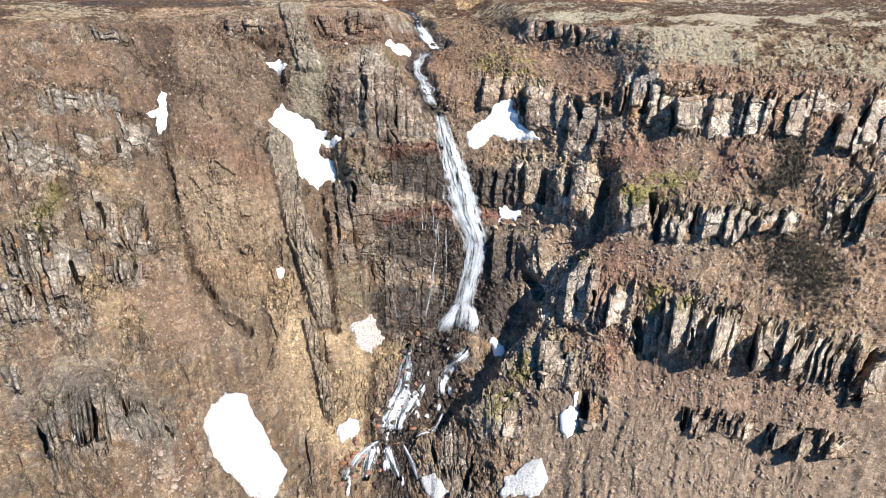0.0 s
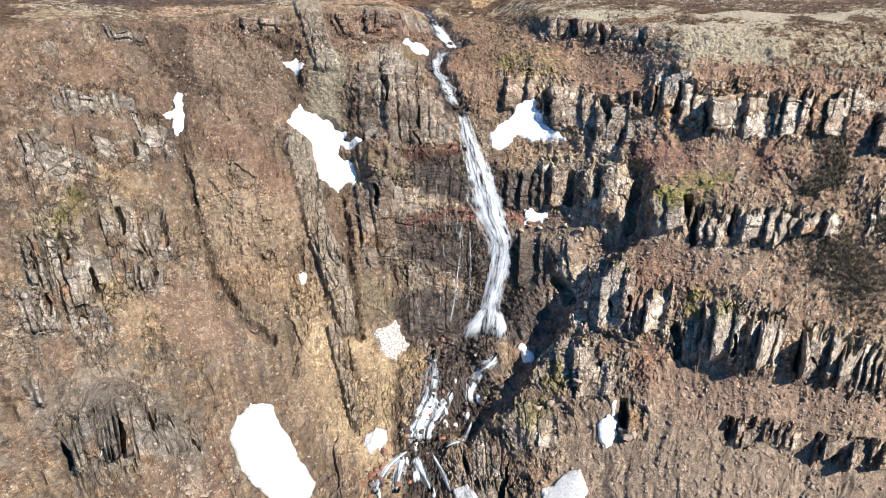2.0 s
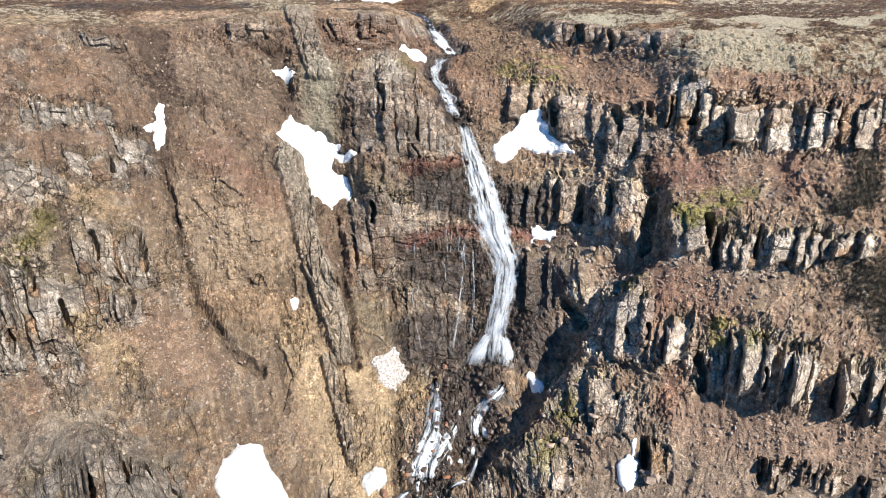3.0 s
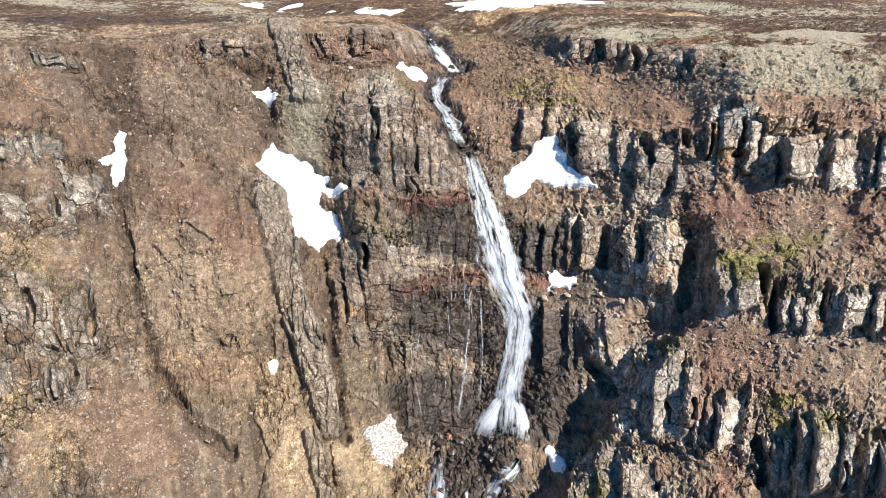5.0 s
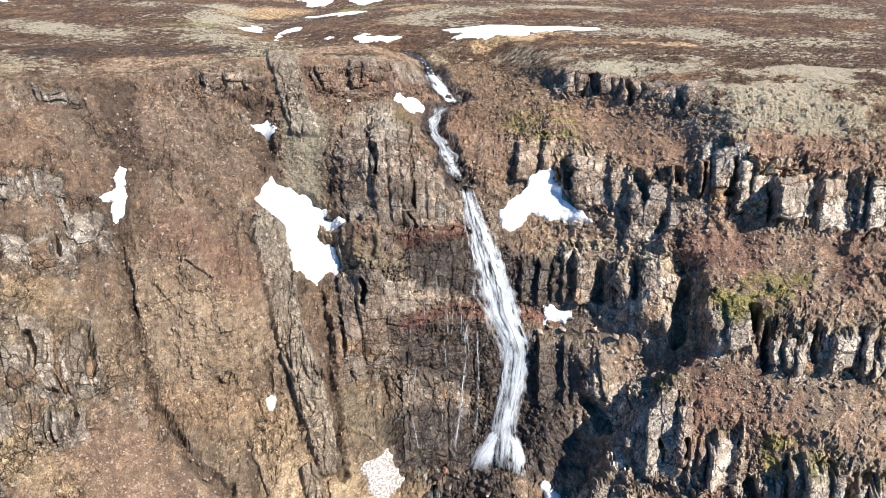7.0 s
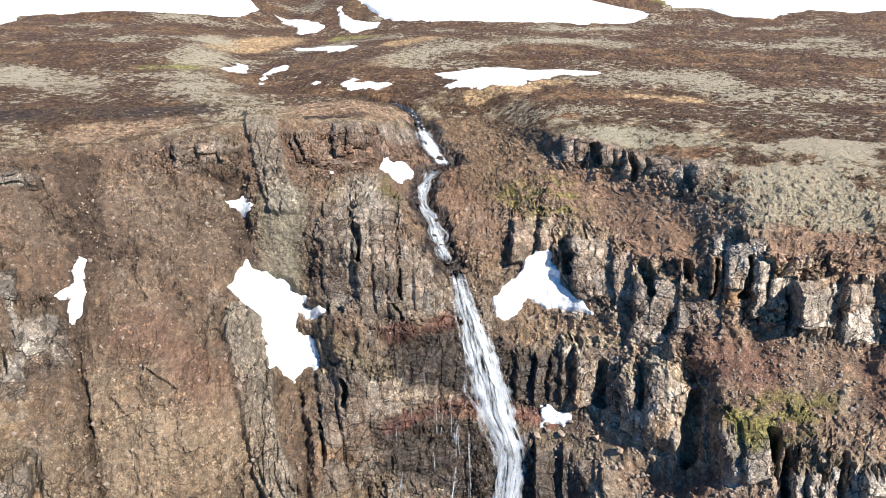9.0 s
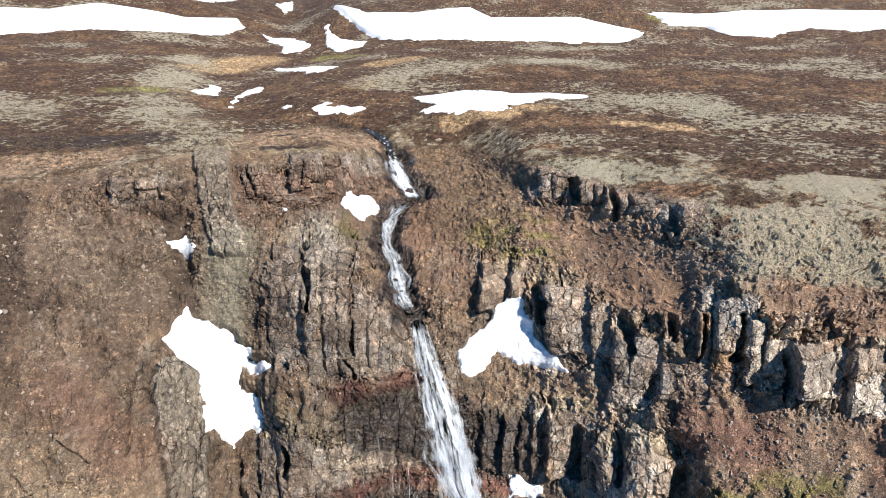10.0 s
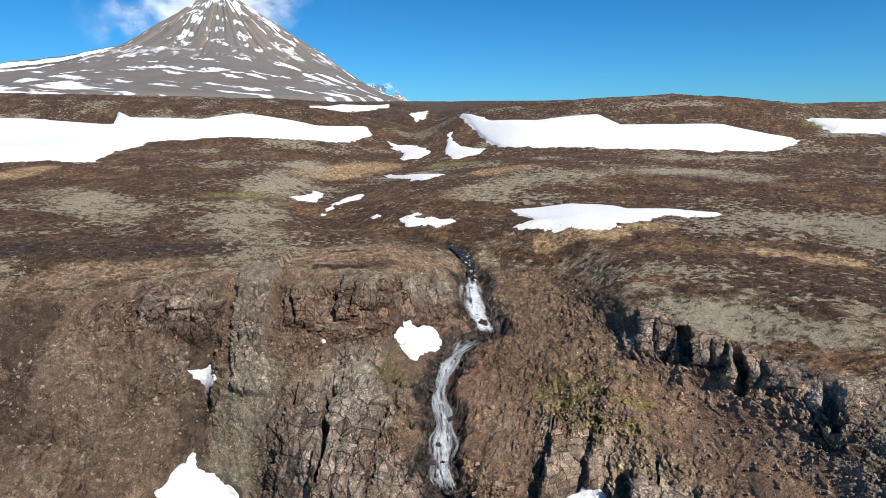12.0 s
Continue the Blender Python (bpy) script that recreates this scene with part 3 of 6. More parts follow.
W_BIG = fbm(BX / 9, BY / 9, BZ / 9, 4, 11)
W_MID = fbm(BX / 2.2, BY / 2.2, BZ / 2.2, 4, 21)
W_FINE = fbm(BX / 0.6, BY / 0.6, BZ / 0.6, 3, 31)
WARP_X = UU + 0.4 * W_MID + 0.12 * W_FINE
WARP_Q = BQ + 0.6 * vnoise(BX / 1.7, BQ / 1.7, BY * 0, 41)

# columnar rock: a crag is a terrace with an upright front, cut into columns and the columns into blocks
ROCK = np.zeros_like(BX)
OUT = np.zeros_like(BX)
FACE = np.zeros_like(BX)
GREY = np.zeros_like(BX)
LEDGE = np.zeros_like(BX)
TONE = np.zeros_like(BX)
CLEFT = np.zeros_like(BX)
OWNER = np.full(BX.shape, -1, np.int16)
count_crags = 0
CRAG_BANDS = (  # how wide the columns are, how ragged, how grey
    (CRAGS_TOP_STEP, 1.7, 0.7, 0.35), (CRAGS_UPPER_COLUMNS, 2.2, 0.8, 1.0), (CRAGS_ALCOVE, 2.2, 0.7, 0.35), (CRAGS_MIDDLE_COLUMNS, 2.3, 0.85, 1.0), (CRAGS_LOWER_COLUMNS, 2.6, 0.8, 1.0),
    (CRAGS_FOOT, 2.4, 0.6, 0.6), (CRAGS_WEST_UPPER, 1.3, 1.0, 1.0), (CRAGS_WEST_LOWER, 1.3, 1.0, 1.0), (CRAGS_CENTRE, 1.7, 0.3, 0.35), (CRAGS_RIM, 1.4, 0.65, 0.4), (CRAGS_WET, 1.6, 0.2, 0.0),
)
for band, coarse, ragged, greyness in CRAG_BANDS:
    for x0, x1, q1, q0, out in band:
        dice = np.random.RandomState(100 + count_crags)
        rr = np.where((BQ.max(1) > q0 - 4) & (BQ.min(1) < q1 + 4))[0]
        i0, i1 = np.searchsorted(COLS, (x0 - 3, x1 + 3))
        sl = (slice(rr[0], rr[-1] + 1), slice(i0, i1))
        xx = UU[sl] + 0.12 * W_MID[sl] + 0.08 * W_FINE[sl] + 0.10 * vnoise(BX[sl] * 0, BQ[sl] / 0.8, BX[sl] * 0, count_crags)
        qq = BQ[sl] + 0.45 * vnoise(BX[sl] / 1.5, BQ[sl] / 2.5, BY[sl] * 0, 41) + 0.15 * W_MID[sl]
        foot = np.array([np.interp(q0, np.maximum.accumulate(BQ[:NF, c]), BY[:NF, c]) for c in range(i0, i1)])[None]
        xx = xx + dice.uniform(-0.05, 0.05) * (qq - q0) + 0.16 * ragged * vnoise(BX[sl] / 3, BQ[sl] / 1.2, BX[sl] * 0, 200 + count_crags)
        borders = [x0]
        while borders[-1] < x1 - 0.3:
            borders.append(borders[-1] + coarse * 0.32 * math.exp(dice.uniform(0.0, 1.75)))
        borders = np.array(borders)
        n = len(borders) - 1
        k = np.clip(np.searchsorted(borders, xx) - 1, 0, n - 1)
        within = (xx > borders[0]) & (xx < borders[-1])
        mid = ((borders[:-1] + borders[1:]) / 2 - x0) / max(x1 - x0, 0.1) * 2 - 1
        buttress = np.repeat(dice.uniform(0.50, 1.05, n), dice.randint(1, 4, n))[:n]  # a few columns stand out together
        sunk = np.repeat(dice.uniform(-0.40, 0.06, n), dice.randint(1, 4, n))[:n]
        depth = (1 - 0.30 * ragged * dice.rand(n)) * (1 - ragged * (1 - buttress)) * (1 - 0.40 * np.abs(mid) ** 3)
        head = 1 + ragged * (sunk + dice.uniform(-0.12, 0.05, n)) - 0.12 * mid**2
        base = ragged * dice.uniform(-0.10, 0.22, n)
        turn = dice.uniform(-1.15, -0.30, n) if x0 > 2 else dice.uniform(-0.6, 0.5, n) * ragged  # the eastern facets look south
        crack = (dice.uniform(-0.3, 1.0, n + 1) if x1 < -18 else dice.uniform(-0.9, 0.9, n + 1)).clip(0, 1) * ragged
        size = dice.uniform(0.8, 2.1, n) * coarse
        wide = np.diff(borders)[k]
        place = (xx - borders[k]) / wide
        edge = np.minimum(place, 1 - place) * wide
        h = (qq - q0) / (q1 - q0)
        out *= 1.5 if x1 < -30 else 1
        reach = np.maximum(np.clip(BY[sl] - foot, 0, 0.85 * out + 0.7), 0.9 * out * smooth01(-0.05, 0.3, h))
        reach *= 0.6 if ragged < 0.35 else 1
        course = np.floor((qq + 7.3 * k) / size[k])
        chance = hashed(course.astype(np.int32), k.astype(np.int32), k.astype(np.int32) * 0 + count_crags, 5)
        seam = np.abs((qq + 7.3 * k) / size[k] - course - 0.5) * 2
        front = depth[k] * reach + turn[k] * (place - 0.5) * wide - (0.08 + 0.27 * ragged) * ((place - 0.5) * 2) ** 4 * np.minimum(wide, 1)
        front += ragged * (0.95 * (chance - 0.5) - 0.7 * (chance > 0.90) * (reach > 0.8)) - 0.12 * smooth01(0.86, 1.0, seam)
        front -= np.where(place < 0.5, crack[k], crack[k + 1]) * (1 - smooth01(0.05, 0.22, edge)) * 1.1
        rise = smooth01(base[k] - 0.05, base[k] + 0.03, h)
        over = smooth01(head[k], head[k] + 0.13, h)
        made = np.where(within, np.clip(front, 0, None) * rise * (1 - over), 0)
        on_front = within * (rise > 0.5) * (over < 0.45)
        TONE[sl] = np.where(on_front & (made >= OUT[sl]), (chance * 7.7) % 1 - 0.5, TONE[sl])
        OUT[sl] = np.maximum(OUT[sl], made)
        FACE[sl] = np.maximum(FACE[sl], on_front)
        GREY[sl] = np.maximum(GREY[sl], on_front * greyness)
        LEDGE[sl] = np.maximum(LEDGE[sl], within * (over >= 0.45) * (1 - smooth01(head[k] + 0.15, head[k] + 0.4, h)))
        OWNER[sl] = np.where(on_front, count_crags, OWNER[sl])
        count_crags += 1
        half = (x1 - x0) / 2
        around = (1 - smooth01(half * 1.0, half * 1.2 + 0.6, np.abs(WARP_X[sl] - (x0 + x1) / 2))) * smooth01(-0.25, 0.0, h) * (1 - smooth01(0.98, 1.08, h))
        ROCK[sl] = np.maximum(ROCK[sl], around)
LEDGE *= 1 - FACE
for group in (CLEFTS_WEST, CLEFTS_WEST_LOW, CLEFTS_EAST_TOP, CLEFTS_EAST_MID, CLEFTS_EAST_LOW):
    for xa, qa, xb, qb, size in group:
        wider = 1.15
        w, deep = ((0.14, 1.0), (0.24, 1.6), (0.42, 2.4))[size - 1]
        CLEFT = np.maximum(CLEFT, deep * stroke([(xa, qa), ((xa + xb) / 2 + 0.2, (qa + qb) / 2), (xb, qb)], w * wider, 0.5, 0.26 + 0.6 * w))
CLEFT *= smooth01(0.1, 0.6, ROCK + 0.25 * W_MID)
tall = 0.85 + 0.3 * smooth01(2, 10, BX)  # the eastern columns are longer
edge_a, ra, rb, tilt_a, du_a = cells((UU + 0.55 * W_MID) / 1.75 + 0.35 * W_BIG, (WARP_Q / 2.9 + 0.5 * vnoise(BX / 1.3, BX * 0, BX * 0, 77)) / tall, 3)
edge_b, rc, rd, tilt_b, du_b = cells((UU + 0.25 * W_MID) / 0.85, (BQ + 0.35 * W_MID) / 1.2, 5)
edge_c, re, rf, tilt_c, _ = cells(BX / 0.34 + 0.2 * W_FINE, BQ / 0.42 + 0.2 * W_FINE, 9)
edge_s, rs, rt, tilt_s, _ = cells(UU / 2.6 + 0.35 * W_BIG + 0.14 * W_MID, BQ / 3.6 + 0.2 * vnoise(BX / 1.5, BX * 0, BX * 0, 78), 17)
_, rg, _, tilt_d, _ = cells(BX / 3.4 + 0.3 * W_MID, BQ / 4.2 + 0.3 * W_MID, 13)
turned = smooth01(2, 12, UU)  # the eastern blocks turn their faces west of south
JOINTS = smooth01(-0.10, 0.22, fbm(BX / 1.6, BQ / 2.2, BY / 1.6, 3, 321))  # joints come and go
COLUMN = -0.42 * du_a * turned + 0.62 * (ra - 0.45) + 0.45 * tilt_a - 0.85 * JOINTS * (1 - smooth01(0.015, 0.085, edge_a)) * (rb > 0.35) + 0.7 * turned * (rg - 0.5)
COLUMN += 0.28 * (rc - 0.5) + 0.32 * tilt_b - 0.34 * JOINTS * (1 - smooth01(0.03, 0.12, edge_b)) * (rd > 0.4)
edge_f, rm, rn, tilt_f, _ = cells((UU + 0.25 * W_MID + 0.1 * W_FINE) / 0.46, (BQ + 0.3 * W_MID) / 0.58, 29)
BROKEN = 0.18 * (rm - 0.5) + 0.30 * tilt_f - 0.16 * (1 - smooth01(0.02, 0.16, edge_f)) * (rn > 0.45) + 0.13 * (re - 0.5) + 0.22 * tilt_c
STONE = smooth01(0.88, 0.91, rf) * smooth01(0.02, 0.12, edge_c)  # loose stones on the slopes

dyke = np.maximum(0.8 * stroke(DYKE_UP, 1.25, 0.15, 0.35), np.maximum(stroke(DYKE_MID, 1.5, 0.10, 0.35), stroke(DYKE_LOW, 0.9, 0.15, 0.35)))
talus = stroke(TALUS, 2.2, 0.5, 0.6)
wet = np.zeros_like(BX)
for pts, w in ((WET_A, 3.2), (WET_B, 3.7), (WET_C, 3.2), (WET_D, 2.4), (W_link, 1.3), (W_upper, 1.5), (WET_F, 1.8)):
    wet = np.maximum(wet, stroke(pts, w, 0.3, 1.2))
gully = np.zeros_like(BX)
for pts, w, deep in ((GULLY_A[:3], 1.3, 0.8), (GULLY_A[2:], 0.4, 1.3), (GULLY_B, 1.2, 1.4), (GULLY_C, 0.45, 1.6), (GULLY_D, 0.5, 0.6), (GULLY_E, 0.6, 0.7), (GULLY_F, 1.7, 2.6), (GULLY_G, 1.3, 2.2)):
    gully = np.maximum(gully, deep * stroke(pts, w, 0.7, 0.5))
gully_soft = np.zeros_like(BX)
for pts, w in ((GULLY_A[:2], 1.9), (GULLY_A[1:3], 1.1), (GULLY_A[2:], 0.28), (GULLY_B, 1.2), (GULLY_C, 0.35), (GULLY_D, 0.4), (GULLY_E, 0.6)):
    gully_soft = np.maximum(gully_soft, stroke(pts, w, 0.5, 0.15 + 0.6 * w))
rills = np.maximum(stroke(RILLS, 5.5, 0.5), stroke(RILLS_B, 2.6, 0.5))
scree = rills * 0
for pts, w in ((SCREE_A, 2.6), (SCREE_B, 2.2), (SCREE_C, 2.4), (SCREE_D, 2.2), (SCREE_E, 3.0), (SCREE_F, 2.2)):
    scree = np.maximum(scree, stroke(pts, w, 0.5, 0.8))
rills = np.maximum(rills, scree)

lichen_slope = np.where(BQ < 60, smooth01(-0.6, 0.6, inside(UU, BQ, LICHEN_SLOPE) + 1.2 * W_MID + 0.4 * W_FINE), 0)
lichen_slope[NF + 40:] = 0
lichen_slope = np.maximum(lichen_slope, 0)
hollow = stroke(HOLLOW, 3.6, 0.5, 0.5)
ROCK = ROCK * (1 - 0.9 * lichen_slope) * (1 - hollow)
outcrop = (1 - lichen_slope) * (1 - hollow) * on_face * smooth01(0.02, 0.30, fbm(UU / 4.2, BQ / 5.2, 0 * BX, 4, 301)) * (1 - rills) * (1 - talus)
rough_rock = np.clip(ROCK + 0.3 * dyke + 0.4 * wet + 0.6 * outcrop, 0, 1) * (1 - 0.85 * scree)
slabs = on_face * (1 - rills) * (1 - talus) * (1 - 0.8 * rough_rock)
D = 0.5 * W_BIG * on_face + 0.22 * fbm(BX / 3.1, BY / 3.1, BZ / 3.1, 4, 51, True) * on_face * (1 - 0.6 * rills)
rim = smooth01(0.2, 1.7, BZ[NF - 1][None] - BZ) * on_face  # the crags end below the brink
OUT *= smooth01(0.0, 0.5, BZ[NF - 1][None] - BZ) * on_face * (1 - np.clip(CLEFT, 0, 1))
D += rim * (rough_rock * COLUMN * (1 - 0.85 * FACE) * (0.5 + 0.5 * ROCK) * (1 - 0.6 * wet) - CLEFT)
D += rim * BROKEN * (1 - 0.65 * FACE) * np.clip(ROCK + 0.9 * outcrop + 0.5 * wet + 0.15, 0, 1) * (1 - 0.9 * hollow) * (1 - 0.7 * rills)
for pts, w, out in ((BULGE_A, 2.6, 1.7), (BULGE_B, 4.5, 1.8), (BULGE_C, 4.5, 2.0), (BULGE_D, 3.0, 1.4)):
    D += out * stroke(pts, w, 0.95, 0.5) * on_face
D += rim * 0.42 * (1 - rills) * (1 - hollow) * (1 - 0.6 * FACE) * fbm(BX / 4.2 + 0.3 * W_MID, BQ / 3.4, BY / 4.2, 4, 331, True)
D += rim * 0.26 * (1 - rills) * (1 - 0.7 * FACE) * fbm(BX / 1.5 + 0.3 * W_MID, BQ / 1.2, BY / 1.5, 4, 311, True)
D += slabs * (0.22 * (rg - 0.5) + 0.4 * tilt_d + 0.10 * (rc - 0.5) + 0.12 * tilt_b + 0.10 * (re - 0.5) + 0.20 * tilt_c)
west = smooth01(6, -6, BX) * on_face * (1 - talus) * (1 - scree) * (1 - 0.7 * ROCK)
rib = fbm(UU / 1.9 + 0.5 * W_BIG + 0.25 * W_MID, BQ / 7.5 + 0.15 * W_MID, BX * 0, 3, 351, True)
ribbed = smooth01(-0.15, 0.25, fbm(UU / 11, BQ / 8, BX * 0, 3, 361)) * smooth01(-37, -31, UU) * smooth01(-8, 0, BQ) * smooth01(30, 24, BQ)
D += west * rim * (0.20 + 0.55 * ribbed) * rib
split = np.abs(fbm(UU / 1.3 + 0.35 * W_MID, BQ / 5.5, BX * 0, 3, 371))  # upright splits, here and there
split = (1 - smooth01(0.012, 0.05, split)) * ribbed * smooth01(0.0, 0.3, fbm(BX / 2.4, BQ / 3.0, BY / 2.4, 3, 381))
D -= 0.75 * west * rim * split
D += west * rim * (0.34 * (rs - 0.5) + 0.4 * tilt_s - 0.12 * (1 - smooth01(0.02, 0.12, edge_s)) * (rt > 0.74) * smooth01(-0.1, 0.3, W_BIG) - 0.08 * (1 - smooth01(0.03, 0.2, edge_b)) * (rd > 0.8))
D += on_face * STONE * (0.05 + 0.10 * re) * (1 - rough_rock)
edge_k, rk, rl, tilt_k, _ = cells(UU / 1.0 + 0.12 * W_MID, BQ / 3.6 + 0.2 * W_MID, 23)
D += dyke * rim * (0.5 * (rk - 0.5) + 0.3 * tilt_k - 0.3 * (1 - smooth01(0.04, 0.15, edge_k)))
for pts, w in ((W_link, 1.0), (W_upper, 1.0)):
    D -= 0.9 * stroke(pts, w, 0.5, 0.3)
D += dyke * 1.0 - gully * 0.9 - talus * 0.2
dome_r = np.hypot((UU + 49) / 9.5, (BQ + 17.5) / 9.5) + 0.03 * W_MID
dome = on_face * (1 - smooth01(0.80, 1.02, dome_r)) * smooth01(-19.5, -17, BQ)
shells = fbm(dome_r * 7 + 0.25 * W_BIG, np.arctan2(BQ + 17.5, UU + 49) * 1.2, BX * 0, 3, 391, True)
D += dome * (1.6 * np.sqrt(np.clip(1.05 - dome_r**2, 0, 1)) + 0.35 * shells * smooth01(0.45, 0.6, dome_r))
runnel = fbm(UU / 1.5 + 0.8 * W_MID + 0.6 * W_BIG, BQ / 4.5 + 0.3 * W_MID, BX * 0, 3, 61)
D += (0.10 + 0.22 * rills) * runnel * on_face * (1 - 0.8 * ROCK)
brook_m = stroke(MOOR_BROOK[:5], 0.9, 0.5, 0.3, moor=True)
D -= 0.55 * brook_m
D += (0.07 + 0.08 * rough_rock) * (1 - 0.75 * FACE) * W_FINE * (0.35 + 0.65 * on_face)
moor_bump = (1 - on_face) * np.where(BY < 330, 1, 0.2)
D += moor_bump * (0.34 * W_MID * smooth01(0, 0.5, W_BIG + 0.3) + 0.5 * W_BIG + 0.10 * W_FINE)
D += (1 - on_face) * smooth01(330, 600, BY) * 3 * fbm(BX / 120, BY / 120, BX * 0, 4, 71)
# under the large snow patches the ground is even
for pts in (SNOW_MAIN, SNOW_RIGHT, SNOW_TOP, SNOW_BIG, SNOW_FOOT):
    us, qs = [p[0] for p in pts], [p[1] for p in pts]
    rr = np.where((BQ[:NF].max(1) > min(qs) - 1) & (BQ[:NF].min(1) < max(qs) + 1))[0]
    i0, i1 = np.searchsorted(COLS, (min(us) - 1, max(us) + 1))
    sl = (slice(rr[0], rr[-1] + 1), slice(i0, i1))
    even = 1 - 0.8 * smooth01(-0.7, 0.6, inside(UU[sl], BQ[sl], pts))
    D[sl] *= even
    OUT[sl] *= even
level = np.maximum(np.hypot(BN[..., 0], BN[..., 1]), 0.3)  # the crags stand out level, the rest along the slope's normal
OY = BN[..., 1] / level
OX = OY * UU / FAN
PX, PY, PZ = BX + 0.58 * BN[..., 0] * D + OX * OUT, BY + BN[..., 1] * D + OY * OUT, BZ + BN[..., 2] * D + 0.16 * OUT
smooth_D, smooth_out = blur(D, 5, 5), blur(OUT, 5, 5)
SX, SY, SZ = BX + 0.58 * BN[..., 0] * smooth_D + OX * smooth_out, BY + BN[..., 1] * smooth_D + OY * smooth_out, BZ + BN[..., 2] * smooth_D + 0.16 * smooth_out

# ---- lasting ground tints of rock, soil, heath and moss, the dim east brightened ----
def mixed(c, target, m):
    m = np.clip(m, 0, 1)[..., None]
    return c * (1 - m) + np.array(target, np.float32) * m


N1 = fbm(BX / 5.5, BQ / 3.2, BY / 9, 4, 101)
N2 = fbm(BX / 1.3, BQ / 0.9, BY / 3, 4, 111)
N3 = fbm(BX / 0.35, BQ / 0.5, BY / 0.9, 2, 121)
streak = fbm(UU / 0.5 + 0.3 * W_MID, BQ / 4.5, BX * 0, 3, 131)
TINT = np.zeros(BX.shape + (3,), np.float32) + np.array((0.25, 0.173, 0.112), np.float32)
TINT = mixed(TINT, (0.30, 0.215, 0.135), smooth01(-0.1, 0.5, N1) * smooth01(12, -8, BX))
TINT = mixed(TINT, (0.215, 0.135, 0.098), 0.7 * smooth01(0.0, 0.5, -N1 + 0.2 * N2))
# darker in the hollows of the runnels
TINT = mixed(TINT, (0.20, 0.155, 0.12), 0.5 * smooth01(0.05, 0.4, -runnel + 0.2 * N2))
TINT = mixed(TINT, (0.30, 0.265, 0.225), 0.75 * smooth01(0.1, 0.5, N2 + 0.4 * N1))
TINT = mixed(TINT, (0.13, 0.10, 0.085), 0.7 * smooth01(0.15, 0.55, -N2 + 0.3 * streak))
east = smooth01(4, 16, BX)
TINT = mixed(TINT, (0.225, 0.15, 0.105), 0.45 * east)
grey = np.clip((0.6 * rough_rock + 0.4 * ROCK + 0.25 * outcrop) * (0.55 + 0.5 * N2 + 0.3 * streak), 0, 1)
TINT = mixed(TINT, (0.385, 0.335, 0.28), grey)
TINT = mixed(TINT, (0.36, 0.32, 0.285), ROCK * smooth01(-8, -14, BX) * smooth01(-0.3, 0.3, N2 + 0.5 * (ra - 0.5)) * 0.65)
TINT = mixed(TINT, (0.16, 0.115, 0.085), (1 - ROCK) * on_face * smooth01(0.12, 0.4, fbm(BX / 2.6, BQ / 1.6, BY / 2.6, 5, 341)) * 0.45)
TINT = mixed(TINT, (0.49, 0.42, 0.345), ROCK * smooth01(2, 14, BX) * smooth01(29.5, 27.5, BZ) * smooth01(-0.35, 0.35, N2 + 0.6 * (ra - 0.5)) * 0.75)
TINT = mixed(TINT, (0.17, 0.13, 0.105), rough_rock * smooth01(0.1, 0.55, -streak + 0.5 * N2) * 0.6)
TINT = mixed(TINT, (0.40, 0.21, 0.10), rough_rock * smooth01(0.25, 0.6, N2 * 0.6 - N1 * 0.4 + 0.4 * streak) * 0.7)
TINT = TINT * (1 + 0.5 * (ra - 0.5) * rough_rock + 0.32 * (rc - 0.5) * on_face + 0.25 * (re - 0.5) * on_face)[..., None]
TINT = mixed(TINT, (0.42, 0.40, 0.37), rough_rock * smooth01(0.72, 0.9, rd + 0.25 * N2) * 0.7)
dry = 1 - np.clip(wet * 1.4, 0, 1)
GREY *= dry
TINT = mixed(TINT, (0.375, 0.335, 0.295), GREY * smooth01(-30, -10, UU) * (0.75 + 0.35 * N2))
TINT = mixed(TINT, (0.35, 0.318, 0.282), GREY * smooth01(-10, -30, UU) * (0.75 + 0.35 * N2))
TINT = mixed(TINT, (0.50, 0.47, 0.43), (0.6 + 0.4 * smooth01(-20, 0, UU)) * GREY * smooth01(0.10, 0.40, TONE + 0.35 * N2) * 0.5)
TINT = mixed(TINT, (0.36, 0.22, 0.125), GREY * smooth01(0.30, 0.46, -TONE + 0.2 * N1) * 0.7)
TINT = mixed(TINT, (0.30, 0.265, 0.165), LEDGE * (0.6 + 0.4 * N2) * 0.7)
TINT *= (1 + 0.45 * TONE * FACE)[..., None]
TINT = mixed(TINT, (0.36, 0.31, 0.26), STONE * on_face * 0.55)
# on the rills: dark along the runnel hollows, paler along their crests
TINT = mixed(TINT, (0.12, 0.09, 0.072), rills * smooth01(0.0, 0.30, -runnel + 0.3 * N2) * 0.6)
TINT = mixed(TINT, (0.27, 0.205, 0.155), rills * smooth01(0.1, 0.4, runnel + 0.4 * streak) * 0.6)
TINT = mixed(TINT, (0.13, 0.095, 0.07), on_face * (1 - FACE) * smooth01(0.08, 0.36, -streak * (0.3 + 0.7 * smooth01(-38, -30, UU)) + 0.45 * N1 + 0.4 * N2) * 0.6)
TINT = mixed(TINT, (0.38, 0.295, 0.205), on_face * (1 - FACE) * smooth01(0.12, 0.42, streak + 0.35 * N2 - 0.2 * N1) * 0.45)
TINT = mixed(TINT, (0.24, 0.145, 0.10), on_face * (1 - GREY) * smooth01(17, 25, BZ) * smooth01(-0.5, 0.2, N1 + 0.4 * N2) * 0.5)
fan = fbm(UU / 2.2 + 0.6 * W_BIG, BQ / 9, BX * 0, 5, 455)  # dark soil washed down the flank
